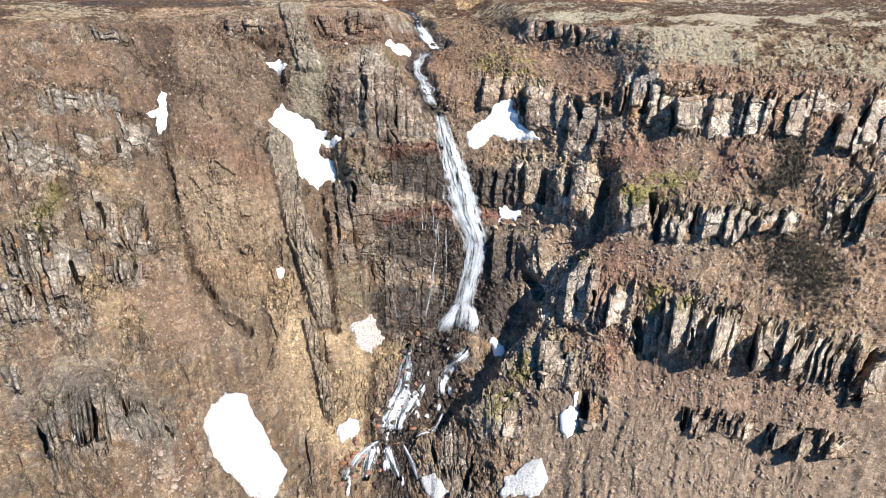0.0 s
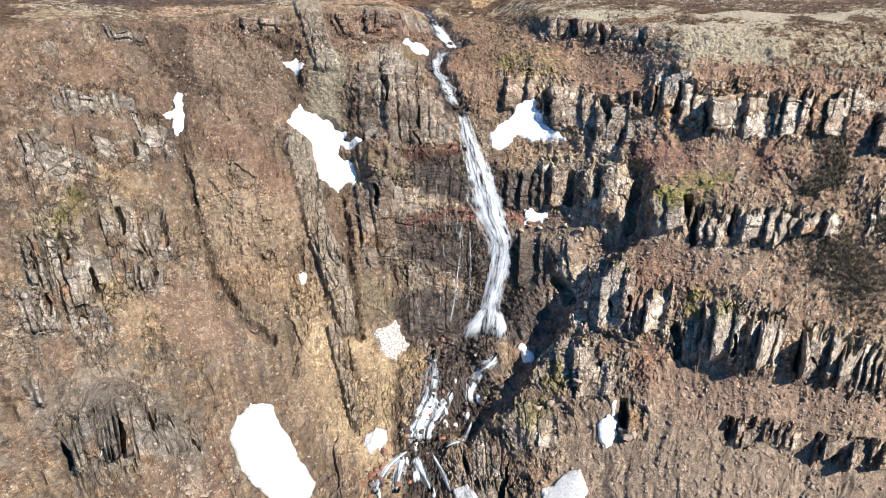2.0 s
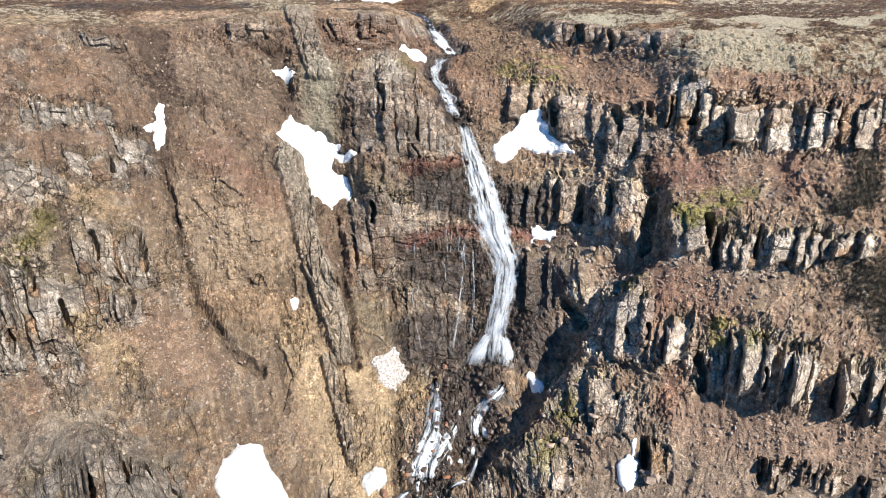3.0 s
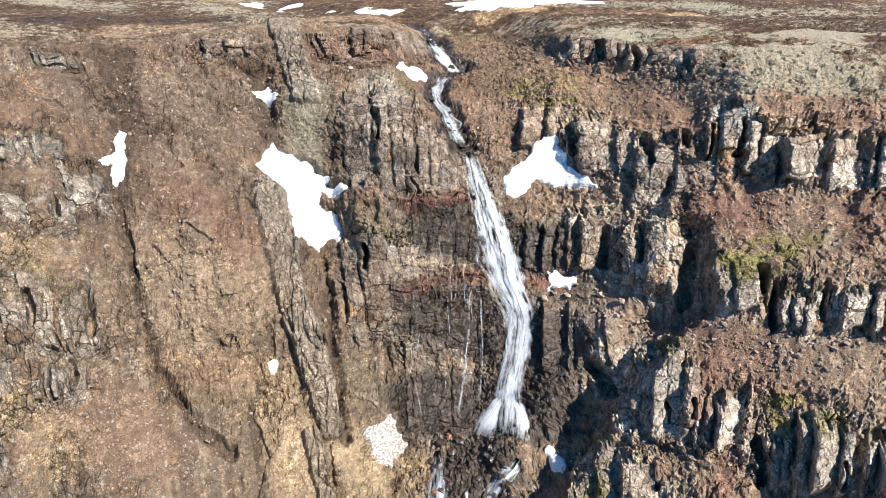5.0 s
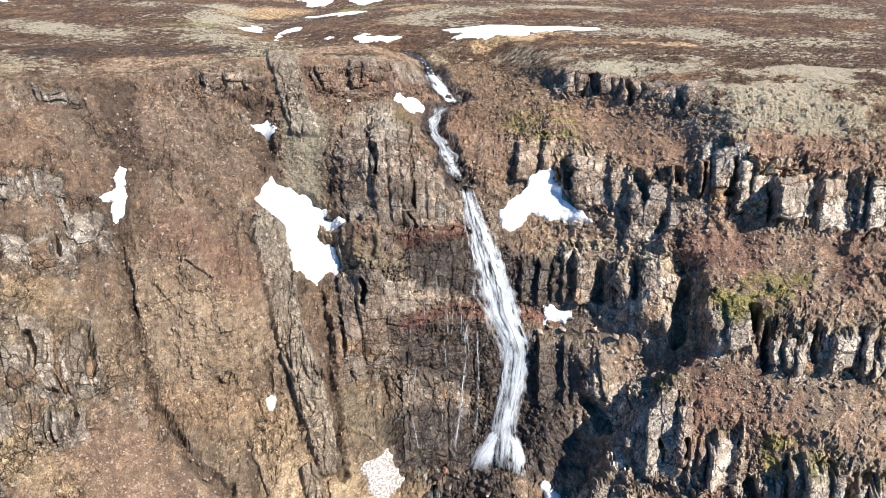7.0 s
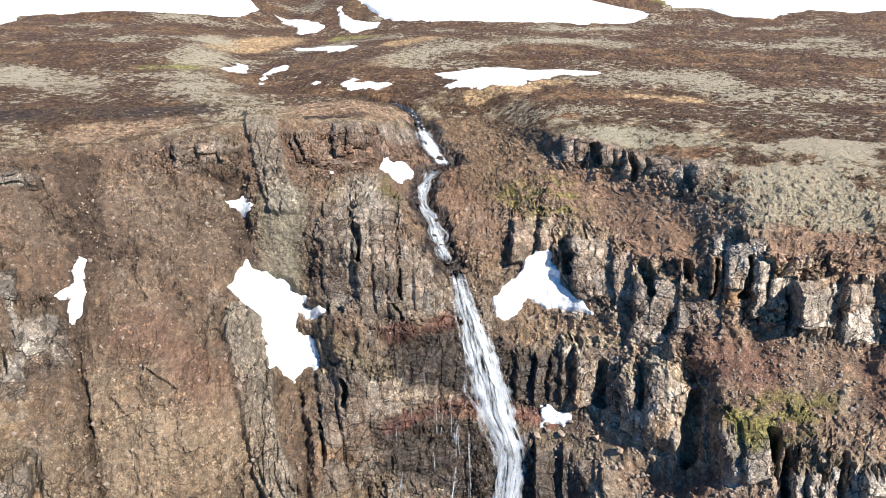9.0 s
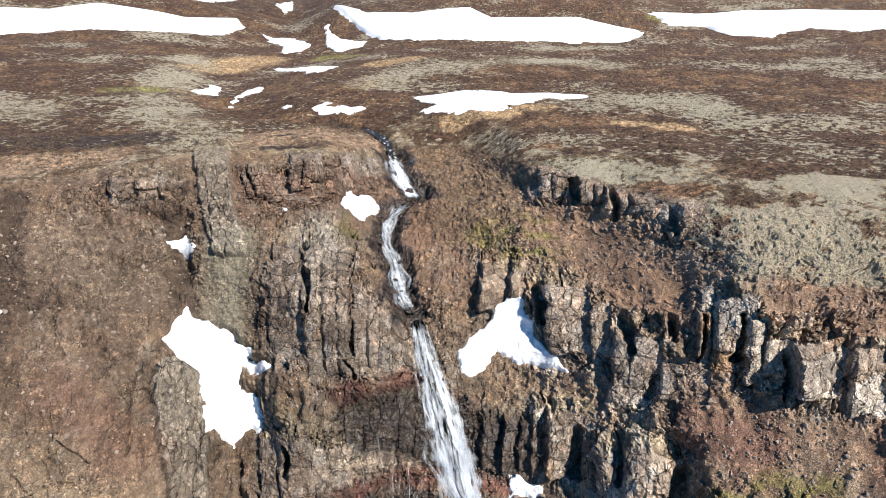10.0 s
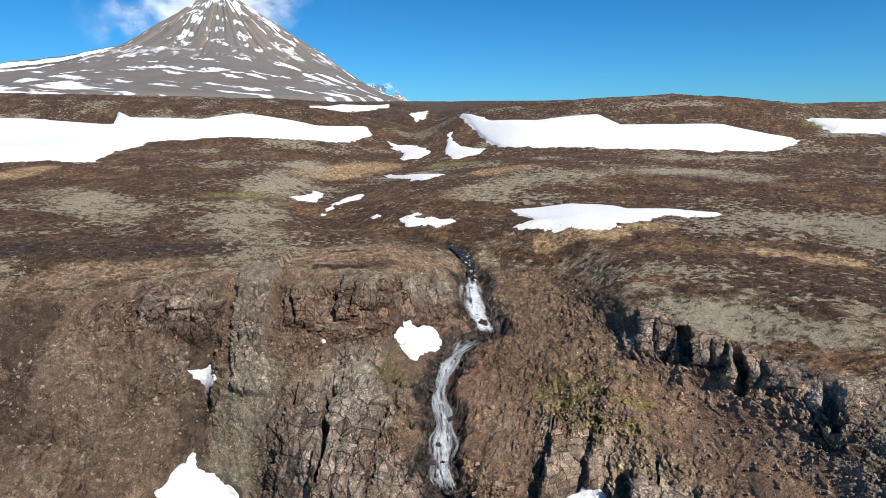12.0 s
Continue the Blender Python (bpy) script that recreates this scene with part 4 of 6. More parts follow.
TINT = mixed(TINT, (0.145, 0.10, 0.072), on_face * (1 - GREY) * smooth01(0.10, 0.22, fan + 0.12 * N2) * smooth01(-2, 8, BQ) * smooth01(-8, -18, UU) * 0.55)
TINT = mixed(TINT, (0.27, 0.25, 0.19), talus * 0.85)
TINT = mixed(TINT, (0.43, 0.39, 0.33), dyke * (0.75 + 0.2 * N2))
for pts, w in ((GRASS_A, 2.6), (GRASS_B, 2.0), (GRASS_C, 2.0), (GRASS_D, 1.6)):
    TINT = mixed(TINT, (0.54, 0.42, 0.265), stroke(pts, w, 0.7, 1.2) * (0.75 + 0.5 * N2) * (1 - dyke))
for pts, w in ((RED_A, 1.1), (RED_B, 0.9), (RED_C, 0.8), (RED_D, 1.5), (RED_E, 2.0), (RED_F, 1.3), (RED_G, 1.4)):
    TINT = mixed(TINT, (0.165, 0.08, 0.058), stroke(pts, w, 0.6, 0.9) * (0.5 + 0.35 * streak))
for pts, w in ((PALE_A, 1.6), (PALE_B, 1.4), (PALE_C, 1.5)):
    TINT = mixed(TINT, (0.47, 0.43, 0.375), stroke(pts, w, 0.7, 0.8) * (0.55 + 0.5 * N2))
for pts, w in ((RUST_A, 2.4), (RUST_B, 1.6)):
    TINT = mixed(TINT, (0.25, 0.15, 0.105), stroke(pts, w, 0.8, 1.2) * (0.65 + 0.5 * N2))
for pts in (OCHRE_A, OCHRE_B, OCHRE_C, OCHRE_D, OCHRE_E, OCHRE_F, OCHRE_G):
    TINT = mixed(TINT, (0.42, 0.27, 0.15), stroke(pts, 0.5, 0.8, 0.6) * (0.55 + 0.4 * N2))
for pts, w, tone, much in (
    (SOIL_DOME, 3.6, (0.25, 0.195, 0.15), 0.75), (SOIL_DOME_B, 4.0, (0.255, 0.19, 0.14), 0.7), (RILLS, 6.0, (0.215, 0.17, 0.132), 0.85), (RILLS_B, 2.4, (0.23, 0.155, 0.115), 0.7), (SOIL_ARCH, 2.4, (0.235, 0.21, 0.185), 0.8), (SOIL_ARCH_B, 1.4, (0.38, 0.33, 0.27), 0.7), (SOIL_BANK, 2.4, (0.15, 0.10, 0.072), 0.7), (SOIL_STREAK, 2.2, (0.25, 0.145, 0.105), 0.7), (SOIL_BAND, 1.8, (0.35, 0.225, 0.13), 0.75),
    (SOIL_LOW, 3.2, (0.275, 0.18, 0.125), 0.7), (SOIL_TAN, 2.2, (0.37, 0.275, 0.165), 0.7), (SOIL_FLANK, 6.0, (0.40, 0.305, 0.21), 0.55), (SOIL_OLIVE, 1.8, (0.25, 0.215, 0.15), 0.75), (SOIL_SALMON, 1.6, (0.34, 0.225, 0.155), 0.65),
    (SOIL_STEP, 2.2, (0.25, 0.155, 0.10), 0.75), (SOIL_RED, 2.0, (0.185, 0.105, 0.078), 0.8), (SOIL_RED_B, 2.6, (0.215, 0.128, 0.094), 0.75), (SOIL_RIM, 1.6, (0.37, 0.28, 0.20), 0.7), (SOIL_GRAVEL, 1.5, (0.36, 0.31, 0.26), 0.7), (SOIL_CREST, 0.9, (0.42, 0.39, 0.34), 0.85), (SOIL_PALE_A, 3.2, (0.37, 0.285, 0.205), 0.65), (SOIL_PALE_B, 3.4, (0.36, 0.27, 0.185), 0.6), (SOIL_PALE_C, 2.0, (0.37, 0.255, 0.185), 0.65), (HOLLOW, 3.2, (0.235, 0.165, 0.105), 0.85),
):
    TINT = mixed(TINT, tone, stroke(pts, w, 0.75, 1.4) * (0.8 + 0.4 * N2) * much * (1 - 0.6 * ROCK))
TINT = mixed(TINT, (0.17, 0.145, 0.125), dome * smooth01(0.50, 0.62, dome_r) * (1 - GREY) * smooth01(-0.35, 0.3, -shells + 0.4 * N2) * 0.75)
TINT = mixed(TINT, (0.33, 0.295, 0.245), dome * smooth01(0.75, 0.9, dome_r) * smooth01(-0.2, 0.3, N2 + 0.3 * shells) * 0.6)
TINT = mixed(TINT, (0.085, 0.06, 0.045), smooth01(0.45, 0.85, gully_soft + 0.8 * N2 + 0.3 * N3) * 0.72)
TINT = mixed(TINT, (0.056, 0.045, 0.041), wet * (0.85 + 0.25 * N2))
TINT = mixed(TINT, (0.115, 0.105, 0.10), wet * smooth01(0.1, 0.45, N2 + 0.4 * N1) * 0.6)
for pts, w in ((RED_A, 0.7), (RED_B, 0.6), (RED_C, 0.7)):
    TINT = mixed(TINT, (0.19, 0.075, 0.058), stroke(pts, w, 0.7, 0.9) * (0.45 + 0.35 * N2))
for pts, w in ((MOSS_A, 2.2), (MOSS_B, 1.3), (MOSS_C, 1.0), (MOSS_D, 1.6), (MOSS_E, 0.8), (MOSS_F, 1.3), (MOSS_G, 1.6), (MOSS_H, 1.0), (MOSS_I, 1.2)):
    TINT = mixed(TINT, (0.20, 0.18, 0.055), stroke(pts, w, 0.7, 1.0) * smooth01(-0.35, 0.25, N2) * 0.8)

# the moor: dark heath with pale lichen ground between
M1 = fbm(BX / 14, BY / 9, BX * 0, 4, 201)
M2 = fbm(BX / 3.6, BY / 3.0, BX * 0, 4, 211)
M3 = fbm(BX / 0.7, BY / 0.7, BX * 0, 3, 221)
MOOR = np.zeros_like(TINT) + np.array((0.095, 0.056, 0.035), np.float32)
MOOR = mixed(MOOR, (0.19, 0.118, 0.066), smooth01(0.05, 0.5, M2 * 0.7 + M1 * 0.5 + 0.3 * M3))
PALE = (0.12 - 0.8 * M1 + 0.25 * M2) * smooth01(360, 250, BY)  # how much lichen ground lies between the heath
lip = smooth01(14, 2, np.abs(BY - BY[NF - 1][None]))
lip[:NF - 160] = 0
MOOR = mixed(MOOR, (0.33, 0.27, 0.19), lip * smooth01(-0.3, 0.3, M2 + 0.4 * M3) * 0.75)
for pts, w, c in (
    (MOOR_TAN_A, 5, "tan"), (MOOR_TAN_B, 2.2, "tan"), (MOOR_TAN_C, 1.6, "tan"), (MOOR_TAN_D, 3, "tan"), (MOOR_TAN_E, 4, "tan"), (MOOR_TAN_F, 4.0, "soil"), (MOOR_TAN_G, 2.5, "soil"),
    (MOOR_GREY_A, 4.5, "grey"), (MOOR_GREY_B, 5, "grey"), (MOOR_GREY_C, 2.6, "lichen"), (MOOR_GREY_D, 3, "grey"), (MOOR_GREY_E, 5, "grey"), (MOOR_GREY_F, 5, "grey"),
    (MOOR_GREEN_A, 2.0, "green"), (MOOR_GREEN_B, 3, "green"), (MOOR_GREEN_C, 4, "green"), (MOOR_DARK_A, 0.7, "dark"), (MOOR_DARK_B, 0.5, "dark"), (MOOR_DARK_D, 3, "dark"), (MOOR_ORANGE_A, 1.2, "rust"), (MOOR_ORANGE_B, 1.6, "rust"),
):
    tone, much = {"tan": ((0.46, 0.33, 0.195), 0.95), "soil": ((0.33, 0.235, 0.165), 0.95), "grey": ((0.36, 0.325, 0.24), 0.35), "lichen": ((0.33, 0.32, 0.225), 0.9), "green": ((0.27, 0.26, 0.10), 0.75), "dark": ((0.07, 0.05, 0.04), 0.9), "rust": ((0.23, 0.125, 0.07), 0.7)}[c]
    PALE = np.clip(PALE + stroke(pts, w, 0.6, w * 0.4, moor=True) * {"grey": 0.38, "lichen": 0.6}.get(c, -0.4), -0.2, 1)
    MOOR = mixed(MOOR, tone, stroke(pts, w, 0.35, w * 0.4, moor=True) * (0.8 + 0.4 * smooth01(-0.3, 0.3, M2 + 0.5 * M3)) * much)
MOOR = mixed(MOOR, (0.06, 0.045, 0.038), brook_m * 0.8)
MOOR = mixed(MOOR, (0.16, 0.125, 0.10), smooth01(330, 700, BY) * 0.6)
PALE = np.clip(np.maximum(PALE, lichen_slope * (0.24 + 1.4 * M2 + 1.7 * M1)), 0, 1)
MOOR = mixed(MOOR, (0.27, 0.20, 0.135), lichen_slope * smooth01(-0.2, 0.3, M2 + 0.5 * M1) * 0.5)
top = np.maximum(1 - smooth01(0.2, 0.8, on_face + 0.15 * W_MID), 0.9 * lichen_slope)
MOOR *= 1 + 0.3 * smooth01(4, -10, BX)[..., None] * smooth01(300, 200, BY)[..., None]
# the wall's colour is lifted to the east, where the sun only grazes
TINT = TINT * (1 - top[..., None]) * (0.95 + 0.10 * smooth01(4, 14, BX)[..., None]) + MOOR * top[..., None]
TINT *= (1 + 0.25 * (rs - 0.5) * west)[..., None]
# all ground again brighter eastwards, making up in colour for weak sunlight
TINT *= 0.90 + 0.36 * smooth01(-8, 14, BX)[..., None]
TINT *= 0.615 * np.array((1.045, 1.0, 0.925), np.float32)
TINT *= (1 + 0.30 * N3 + 0.15 * W_FINE)[..., None]
BARE = np.clip(np.maximum(FACE, 0.85 * ROCK) + 0.8 * outcrop + 0.5 * west * ribbed + 0.7 * dyke + 0.5 * wet + 0.5 * hollow, 0, 1) * (1 - 0.8 * scree) * (1 - top)
BARE = BARE * (0.55 + 0.45 * smooth01(-0.3, 0.2, N1 + 0.5 * N2))
TINT = np.clip(TINT, 0.01, 0.7)


# ---- materials ----
def material(name):
    m = bpy.data.materials.new(name)
    m.use_nodes = True
    return m, m.node_tree.nodes, m.node_tree.links, m.node_tree.nodes["Principled BSDF"]


def node(nodes, kind, **values):
    n = nodes.new(kind)
    for k, v in values.items():
        n.inputs[k.replace("_", " ")].default_value = v
    return n


def fractal(nodes, links, scale, detail=6, rough=0.6, stretch=(1, 1, 1), coords="Object"):
    co = nodes.new("ShaderNodeTexCoord")
    mp = nodes.new("ShaderNodeMapping")
    mp.inputs["Scale"].default_value = stretch
    links.new(co.outputs[coords], mp.inputs["Vector"])
    n = node(nodes, "ShaderNodeTexNoise", Scale=scale, Detail=detail, Roughness=rough)
    links.new(mp.outputs[0], n.inputs["Vector"])
    return n


def ramp(nodes, links, src, stops):
    r = nodes.new("ShaderNodeValToRGB")
    r.color_ramp.elements[0].position, r.color_ramp.elements[0].color = stops[0][0], (*stops[0][1], 1)
    r.color_ramp.elements[1].position, r.color_ramp.elements[1].color = stops[-1][0], (*stops[-1][1], 1)
    for p, c in stops[1:-1]:
        r.color_ramp.elements.new(p).color = (*c, 1)
    links.new(src, r.inputs[0])
    return r


def times(nodes, links, a, b, kind="MULTIPLY", fac=1.0):
    x = nodes.new("ShaderNodeMix")
    x.data_type, x.blend_type = "RGBA", kind
    x.inputs[0].default_value = fac
    links.new(a, x.inputs[6])
    links.new(b, x.inputs[7])
    return x.outputs[2]


def relief(nodes, links, bsdf, sources):
    last = None
    for src, strength, dist in sources:
        b = node(nodes, "ShaderNodeBump", Strength=strength, Distance=dist)
        links.new(src, b.inputs["Height"])
        if last:
            links.new(last.outputs[0], b.inputs["Normal"])
        last = b
    links.new(last.outputs[0], bsdf.inputs["Normal"])


def stones(nodes, links, scale, low, high):
    """Stones of one size: a tint for each and the relief of each."""
    co = nodes.new("ShaderNodeTexCoord")
    v = node(nodes, "ShaderNodeTexVoronoi", Scale=scale, Randomness=1.0)
    links.new(co.outputs["Object"], v.inputs["Vector"])
    sp = nodes.new("ShaderNodeSeparateColor")
    links.new(v.outputs["Color"], sp.inputs[0])
    r = ramp(nodes, links, sp.outputs[0], [(0.0, (low,) * 3), (0.16, (0.97, 0.97, 0.97)), (0.80, (1, 1, 1)), (0.98, (high, high * 0.985, high * 0.96))])
    return r.outputs[0], v.outputs["Distance"]


def ground_material():
    m, n, l, p = material("ground")
    at = n.new("ShaderNodeAttribute")
    at.attribute_name = "tint"
    wa = n.new("ShaderNodeAttribute")
    wa.attribute_name = "wet"
    grain = fractal(n, l, 11.0, 4, 0.75)
    mid = fractal(n, l, 1.9, 8, 0.72, (1, 1, 0.55))
    s1, h1 = stones(n, l, 3.6, 0.7, 1.4)
    s2, h2 = stones(n, l, 8.0, 0.45, 2.0)
    r1 = ramp(n, l, grain.outputs[0], [(0.36, (0.50, 0.48, 0.46)), (0.5, (1, 1, 1)), (0.64, (1.6, 1.58, 1.53))])
    r2 = ramp(n, l, mid.outputs[0], [(0.34, (0.72, 0.70, 0.68)), (0.5, (0.98, 0.98, 0.98)), (0.66, (1.28, 1.28, 1.26))])
    c = times(n, l, times(n, l, at.outputs["Color"], r1.outputs[0]), r2.outputs[0])
    patch = fractal(n, l, 0.42, 5, 0.65)
    pr = ramp(n, l, patch.outputs[0], [(0.42, (0.12,) * 3), (0.58, (1, 1, 1))])
    for stone in (s1, s2):  # some ground is stony, some is bare soil
        x = n.new("ShaderNodeMix")
        x.data_type, x.blend_type = "RGBA", "MULTIPLY"
        l.new(pr.outputs[0], x.inputs[0])
        l.new(c, x.inputs[6])
        l.new(stone, x.inputs[7])
        c = x.outputs[2]
    hm = n.new("ShaderNodeAttribute")
    hm.attribute_name = "heath"
    rk = n.new("ShaderNodeAttribute")
    rk.attribute_name = "rock"
    co, warp, push = n.new("ShaderNodeTexCoord"), fractal(n, l, 1.1, 4, 0.6), n.new("ShaderNodeVectorMath")
    push.operation = "MULTIPLY_ADD"
    push.inputs[1].default_value = (0.7, 0.7, 0.7)
    l.new(warp.outputs["Color"], push.inputs[0])
    l.new(co.outputs["Object"], push.inputs[2])
    squeeze = n.new("ShaderNodeMapping")
    squeeze.inputs["Scale"].default_value = (1, 1, 0.5)
    l.new(push.outputs[0], squeeze.inputs["Vector"])
    joints = []
    for scale, thin, dark in ((0.75, 0.034, 0.15), (1.9, 0.05, 0.35)):  # rock split into blocks, each of its own tone
        tone, gap = node(n, "ShaderNodeTexVoronoi", Scale=scale), node(n, "ShaderNodeTexVoronoi", Scale=scale)
        gap.feature = "DISTANCE_TO_EDGE"
        for v in (tone, gap):
            l.new(squeeze.outputs[0], v.inputs["Vector"])
        sp = n.new("ShaderNodeSeparateColor")
        l.new(tone.outputs["Color"], sp.inputs[0])
        tr = ramp(n, l, sp.outputs[0], [(0.0, (0.68, 0.66, 0.64)), (0.5, (1.0, 0.99, 0.98)), (1.0, (1.32, 1.30, 1.27))])
        gr = ramp(n, l, gap.outputs["Distance"], [(0.004, (dark, dark * 0.95, dark * 0.9)), (thin, (1, 1, 1))])
        for v in (tr, gr):
            x = n.new("ShaderNodeMix")
            x.data_type, x.blend_type = "RGBA", "MULTIPLY"
            l.new(rk.outputs["Fac"], x.inputs[0])
            l.new(c, x.inputs[6])
            l.new(v.outputs[0], x.inputs[7])
            c = x.outputs[2]
        joints.append(gr.outputs[0])
    def layer(under, fac, over, kind="MIX"):
        x = n.new("ShaderNodeMix")
        x.data_type, x.blend_type = "RGBA", kind
        l.new(fac, x.inputs[0])
        l.new(under, x.inputs[6])
        l.new(over, x.inputs[7])
        return x.outputs[2]

    def sums(kind, a, b, c=None):
        x = n.new("ShaderNodeMath")
        x.operation = kind
        for k, v in enumerate((a, b, c)):
            if isinstance(v, (int, float)):
                x.inputs[k].default_value = v
            elif v is not None:
                l.new(v, x.inputs[k])
        return x.outputs[0]

    pa = n.new("ShaderNodeAttribute")
    pa.attribute_name = "pale"
    clumps = fractal(n, l, 1.3, 9, 0.72)
    cr = ramp(n, l, clumps.outputs[0], [(0.40, (0.45, 0.42, 0.40)), (0.50, (0.95, 0.93, 0.90)), (0.60, (1.55, 1.5, 1.4))])
    c = layer(c, hm.outputs["Fac"], cr.outputs[0], "MULTIPLY")
    spread = fractal(n, l, 0.95, 9, 0.66, (1, 1.2, 1))
    lichen = ramp(n, l, sums("MULTIPLY_ADD", pa.outputs["Fac"], 0.26, spread.outputs[0]), [(0.60, (0, 0, 0)), (0.645, (1, 1, 1))])
    shade = ramp(n, l, grain.outputs[0], [(0.34, (0.10, 0.08, 0.05)), (0.47, (0.29, 0.245, 0.16)), (0.60, (0.52, 0.46, 0.33))])
    c = layer(c, sums("MULTIPLY", sums("MULTIPLY", lichen.outputs[0], hm.outputs["Fac"]), 0.85), shade.outputs[0])
    tussock = sums("MULTIPLY", clumps.outputs[0], hm.outputs["Fac"])
    l.new(c, p.inputs["Base Color"])
    mr = n.new("ShaderNodeMapRange")
    mr.inputs["To Min"].default_value, mr.inputs["To Max"].default_value = 0.92, 0.30
    l.new(wa.outputs["Fac"], mr.inputs[0])
    l.new(mr.outputs[0], p.inputs["Roughness"])
    p.inputs["Specular IOR Level"].default_value = 0.3
    cut = [sums("MULTIPLY", j, rk.outputs["Fac"]) for j in joints]
    relief(n, l, p, [(tussock, 0.9, 0.5), (cut[0], 0.8, 0.20), (cut[1], 0.6, 0.10), (mid.outputs[0], 0.6, 0.14), (h1, 0.12, -0.05), (h2, 0.5, -0.05), (grain.outputs[0], 0.8, 0.09)])
    return m


def snow_material(name, dirt, white=1.0):
    m, n, l, p = material(name)
    a = fractal(n, l, 3.5, 5, 0.6)
    b = fractal(n, l, 6.0, 4, 0.7)
    pale = (0.88 * white, 0.875 * white, 0.84 * white)
    low = tuple(v * (1 - dirt) + d * dirt for v, d in zip(pale, (0.32, 0.26, 0.21)))
    c1 = ramp(n, l, a.outputs[0], [(0.25, low), (0.5 + 0.1 * dirt, pale), (0.8, (0.9 * white, 0.9 * white, 0.91 * white))])
    c2 = ramp(n, l, b.outputs[0], [(0.42 + 0.06 * dirt * dirt, (1 - 0.75 * dirt, 1 - 0.8 * dirt, 1 - 0.84 * dirt)), (0.56 + 0.06 * dirt * dirt, (1, 1, 1))])
    l.new(times(n, l, c1.outputs[0], c2.outputs[0]), p.inputs["Base Color"])
    p.inputs["Roughness"].default_value = 0.65
    p.inputs["Specular IOR Level"].default_value = 0.25
    relief(n, l, p, [(a.outputs[0], 0.7, 0.25), (b.outputs[0], 0.6 + 0.4 * (white < 1), 0.10 + 0.25 * (white < 1))])
    return m


def water_material(name, gap0, gap1, fine=(8.0, 3.2, 1.0), broad=(1.5, 0.6, 1.0)):
    """Falling white water: foam with thin gaps that run along the fall."""
    m, n, l, p = material(name)
    a = fractal(n, l, 1.0, 8, 0.75, fine, "UV")
    b = fractal(n, l, 1.0, 4, 0.6, broad, "UV")
    p.inputs["Base Color"].default_value = (0.80, 0.83, 0.84, 1)
    p.inputs["Roughness"].default_value = 0.55
    sf = n.new("ShaderNodeAttribute")
    sf.attribute_name = "body"
    last = None
    for kind, u, v in (("ADD", a.outputs[0], b.outputs[0]), ("MULTIPLY_ADD", sf.outputs["Fac"], 0.62)):
        mth = n.new("ShaderNodeMath")
        mth.operation = kind
        l.new(u, mth.inputs[0])
        if last is None:
            l.new(v, mth.inputs[1])
        else:
            mth.inputs[1].default_value = v
            l.new(last.outputs[0], mth.inputs[2])
        last = mth
    body = ramp(n, l, last.outputs[0], [(gap0 / 2, (0, 0, 0)), (gap1 / 2, (1, 1, 1))])
    half = n.new("ShaderNodeMath")
    half.operation = "MULTIPLY"
    half.inputs[1].default_value = 0.5
    l.new(last.outputs[0], half.inputs[0])
    l.new(half.outputs[0], body.inputs[0])
    out = n["Material Output"]
    tr, tl, mix1, mix2 = n.new("ShaderNodeBsdfTransparent"), n.new("ShaderNodeBsdfTranslucent"), n.new("ShaderNodeMixShader"), n.new("ShaderNodeMixShader")
    tl.inputs[0].default_value = (0.92, 0.94, 0.95, 1)
    mix1.inputs[0].default_value = 0.2
    l.new(p.outputs[0], mix1.inputs[1])
    l.new(tl.outputs[0], mix1.inputs[2])
    l.new(body.outputs[0], mix2.inputs[0])
    l.new(tr.outputs[0], mix2.inputs[1])
    l.new(mix1.outputs[0], mix2.inputs[2])
    l.new(mix2.outputs[0], out.inputs[0])
    return m


def brook_material():
    m, n, l, p = material("brook_water")
    a = fractal(n, l, 2.5, 5, 0.6)
    c = ramp(n, l, a.outputs[0], [(0.4, (0.012, 0.011, 0.010)), (0.58, (0.03, 0.03, 0.03)), (0.66, (0.7, 0.72, 0.74))])
    l.new(c.outputs[0], p.inputs["Base Color"])
    p.inputs["Roughness"].default_value = 0.35
    p.inputs["Specular IOR Level"].default_value = 0.2
    relief(n, l, p, [(a.outputs[0], 0.4, 0.06)])
    return m


MAT_GROUND, MAT_SNOW, MAT_DIRTY = ground_material(), snow_material("snow", 0.16), snow_material("dirty_snow", 0.95)
MAT_RAPID = water_material("rapid_water", 1.26, 1.76, (5.5, 2.6, 1.0), (1.5, 0.8, 1.0))
MAT_OLD = snow_material("old_snow", 0.24, 0.80)
MAT_WATER, MAT_SHEET, MAT_BROOK = water_material("white_water", 1.20, 1.95, (12.0, 2.0, 1.0), (2.4, 0.5, 1.0)), water_material("water_sheet", 1.05, 1.86, (10.0, 1.6, 1.0), (2.0, 0.4, 1.0)), brook_material()


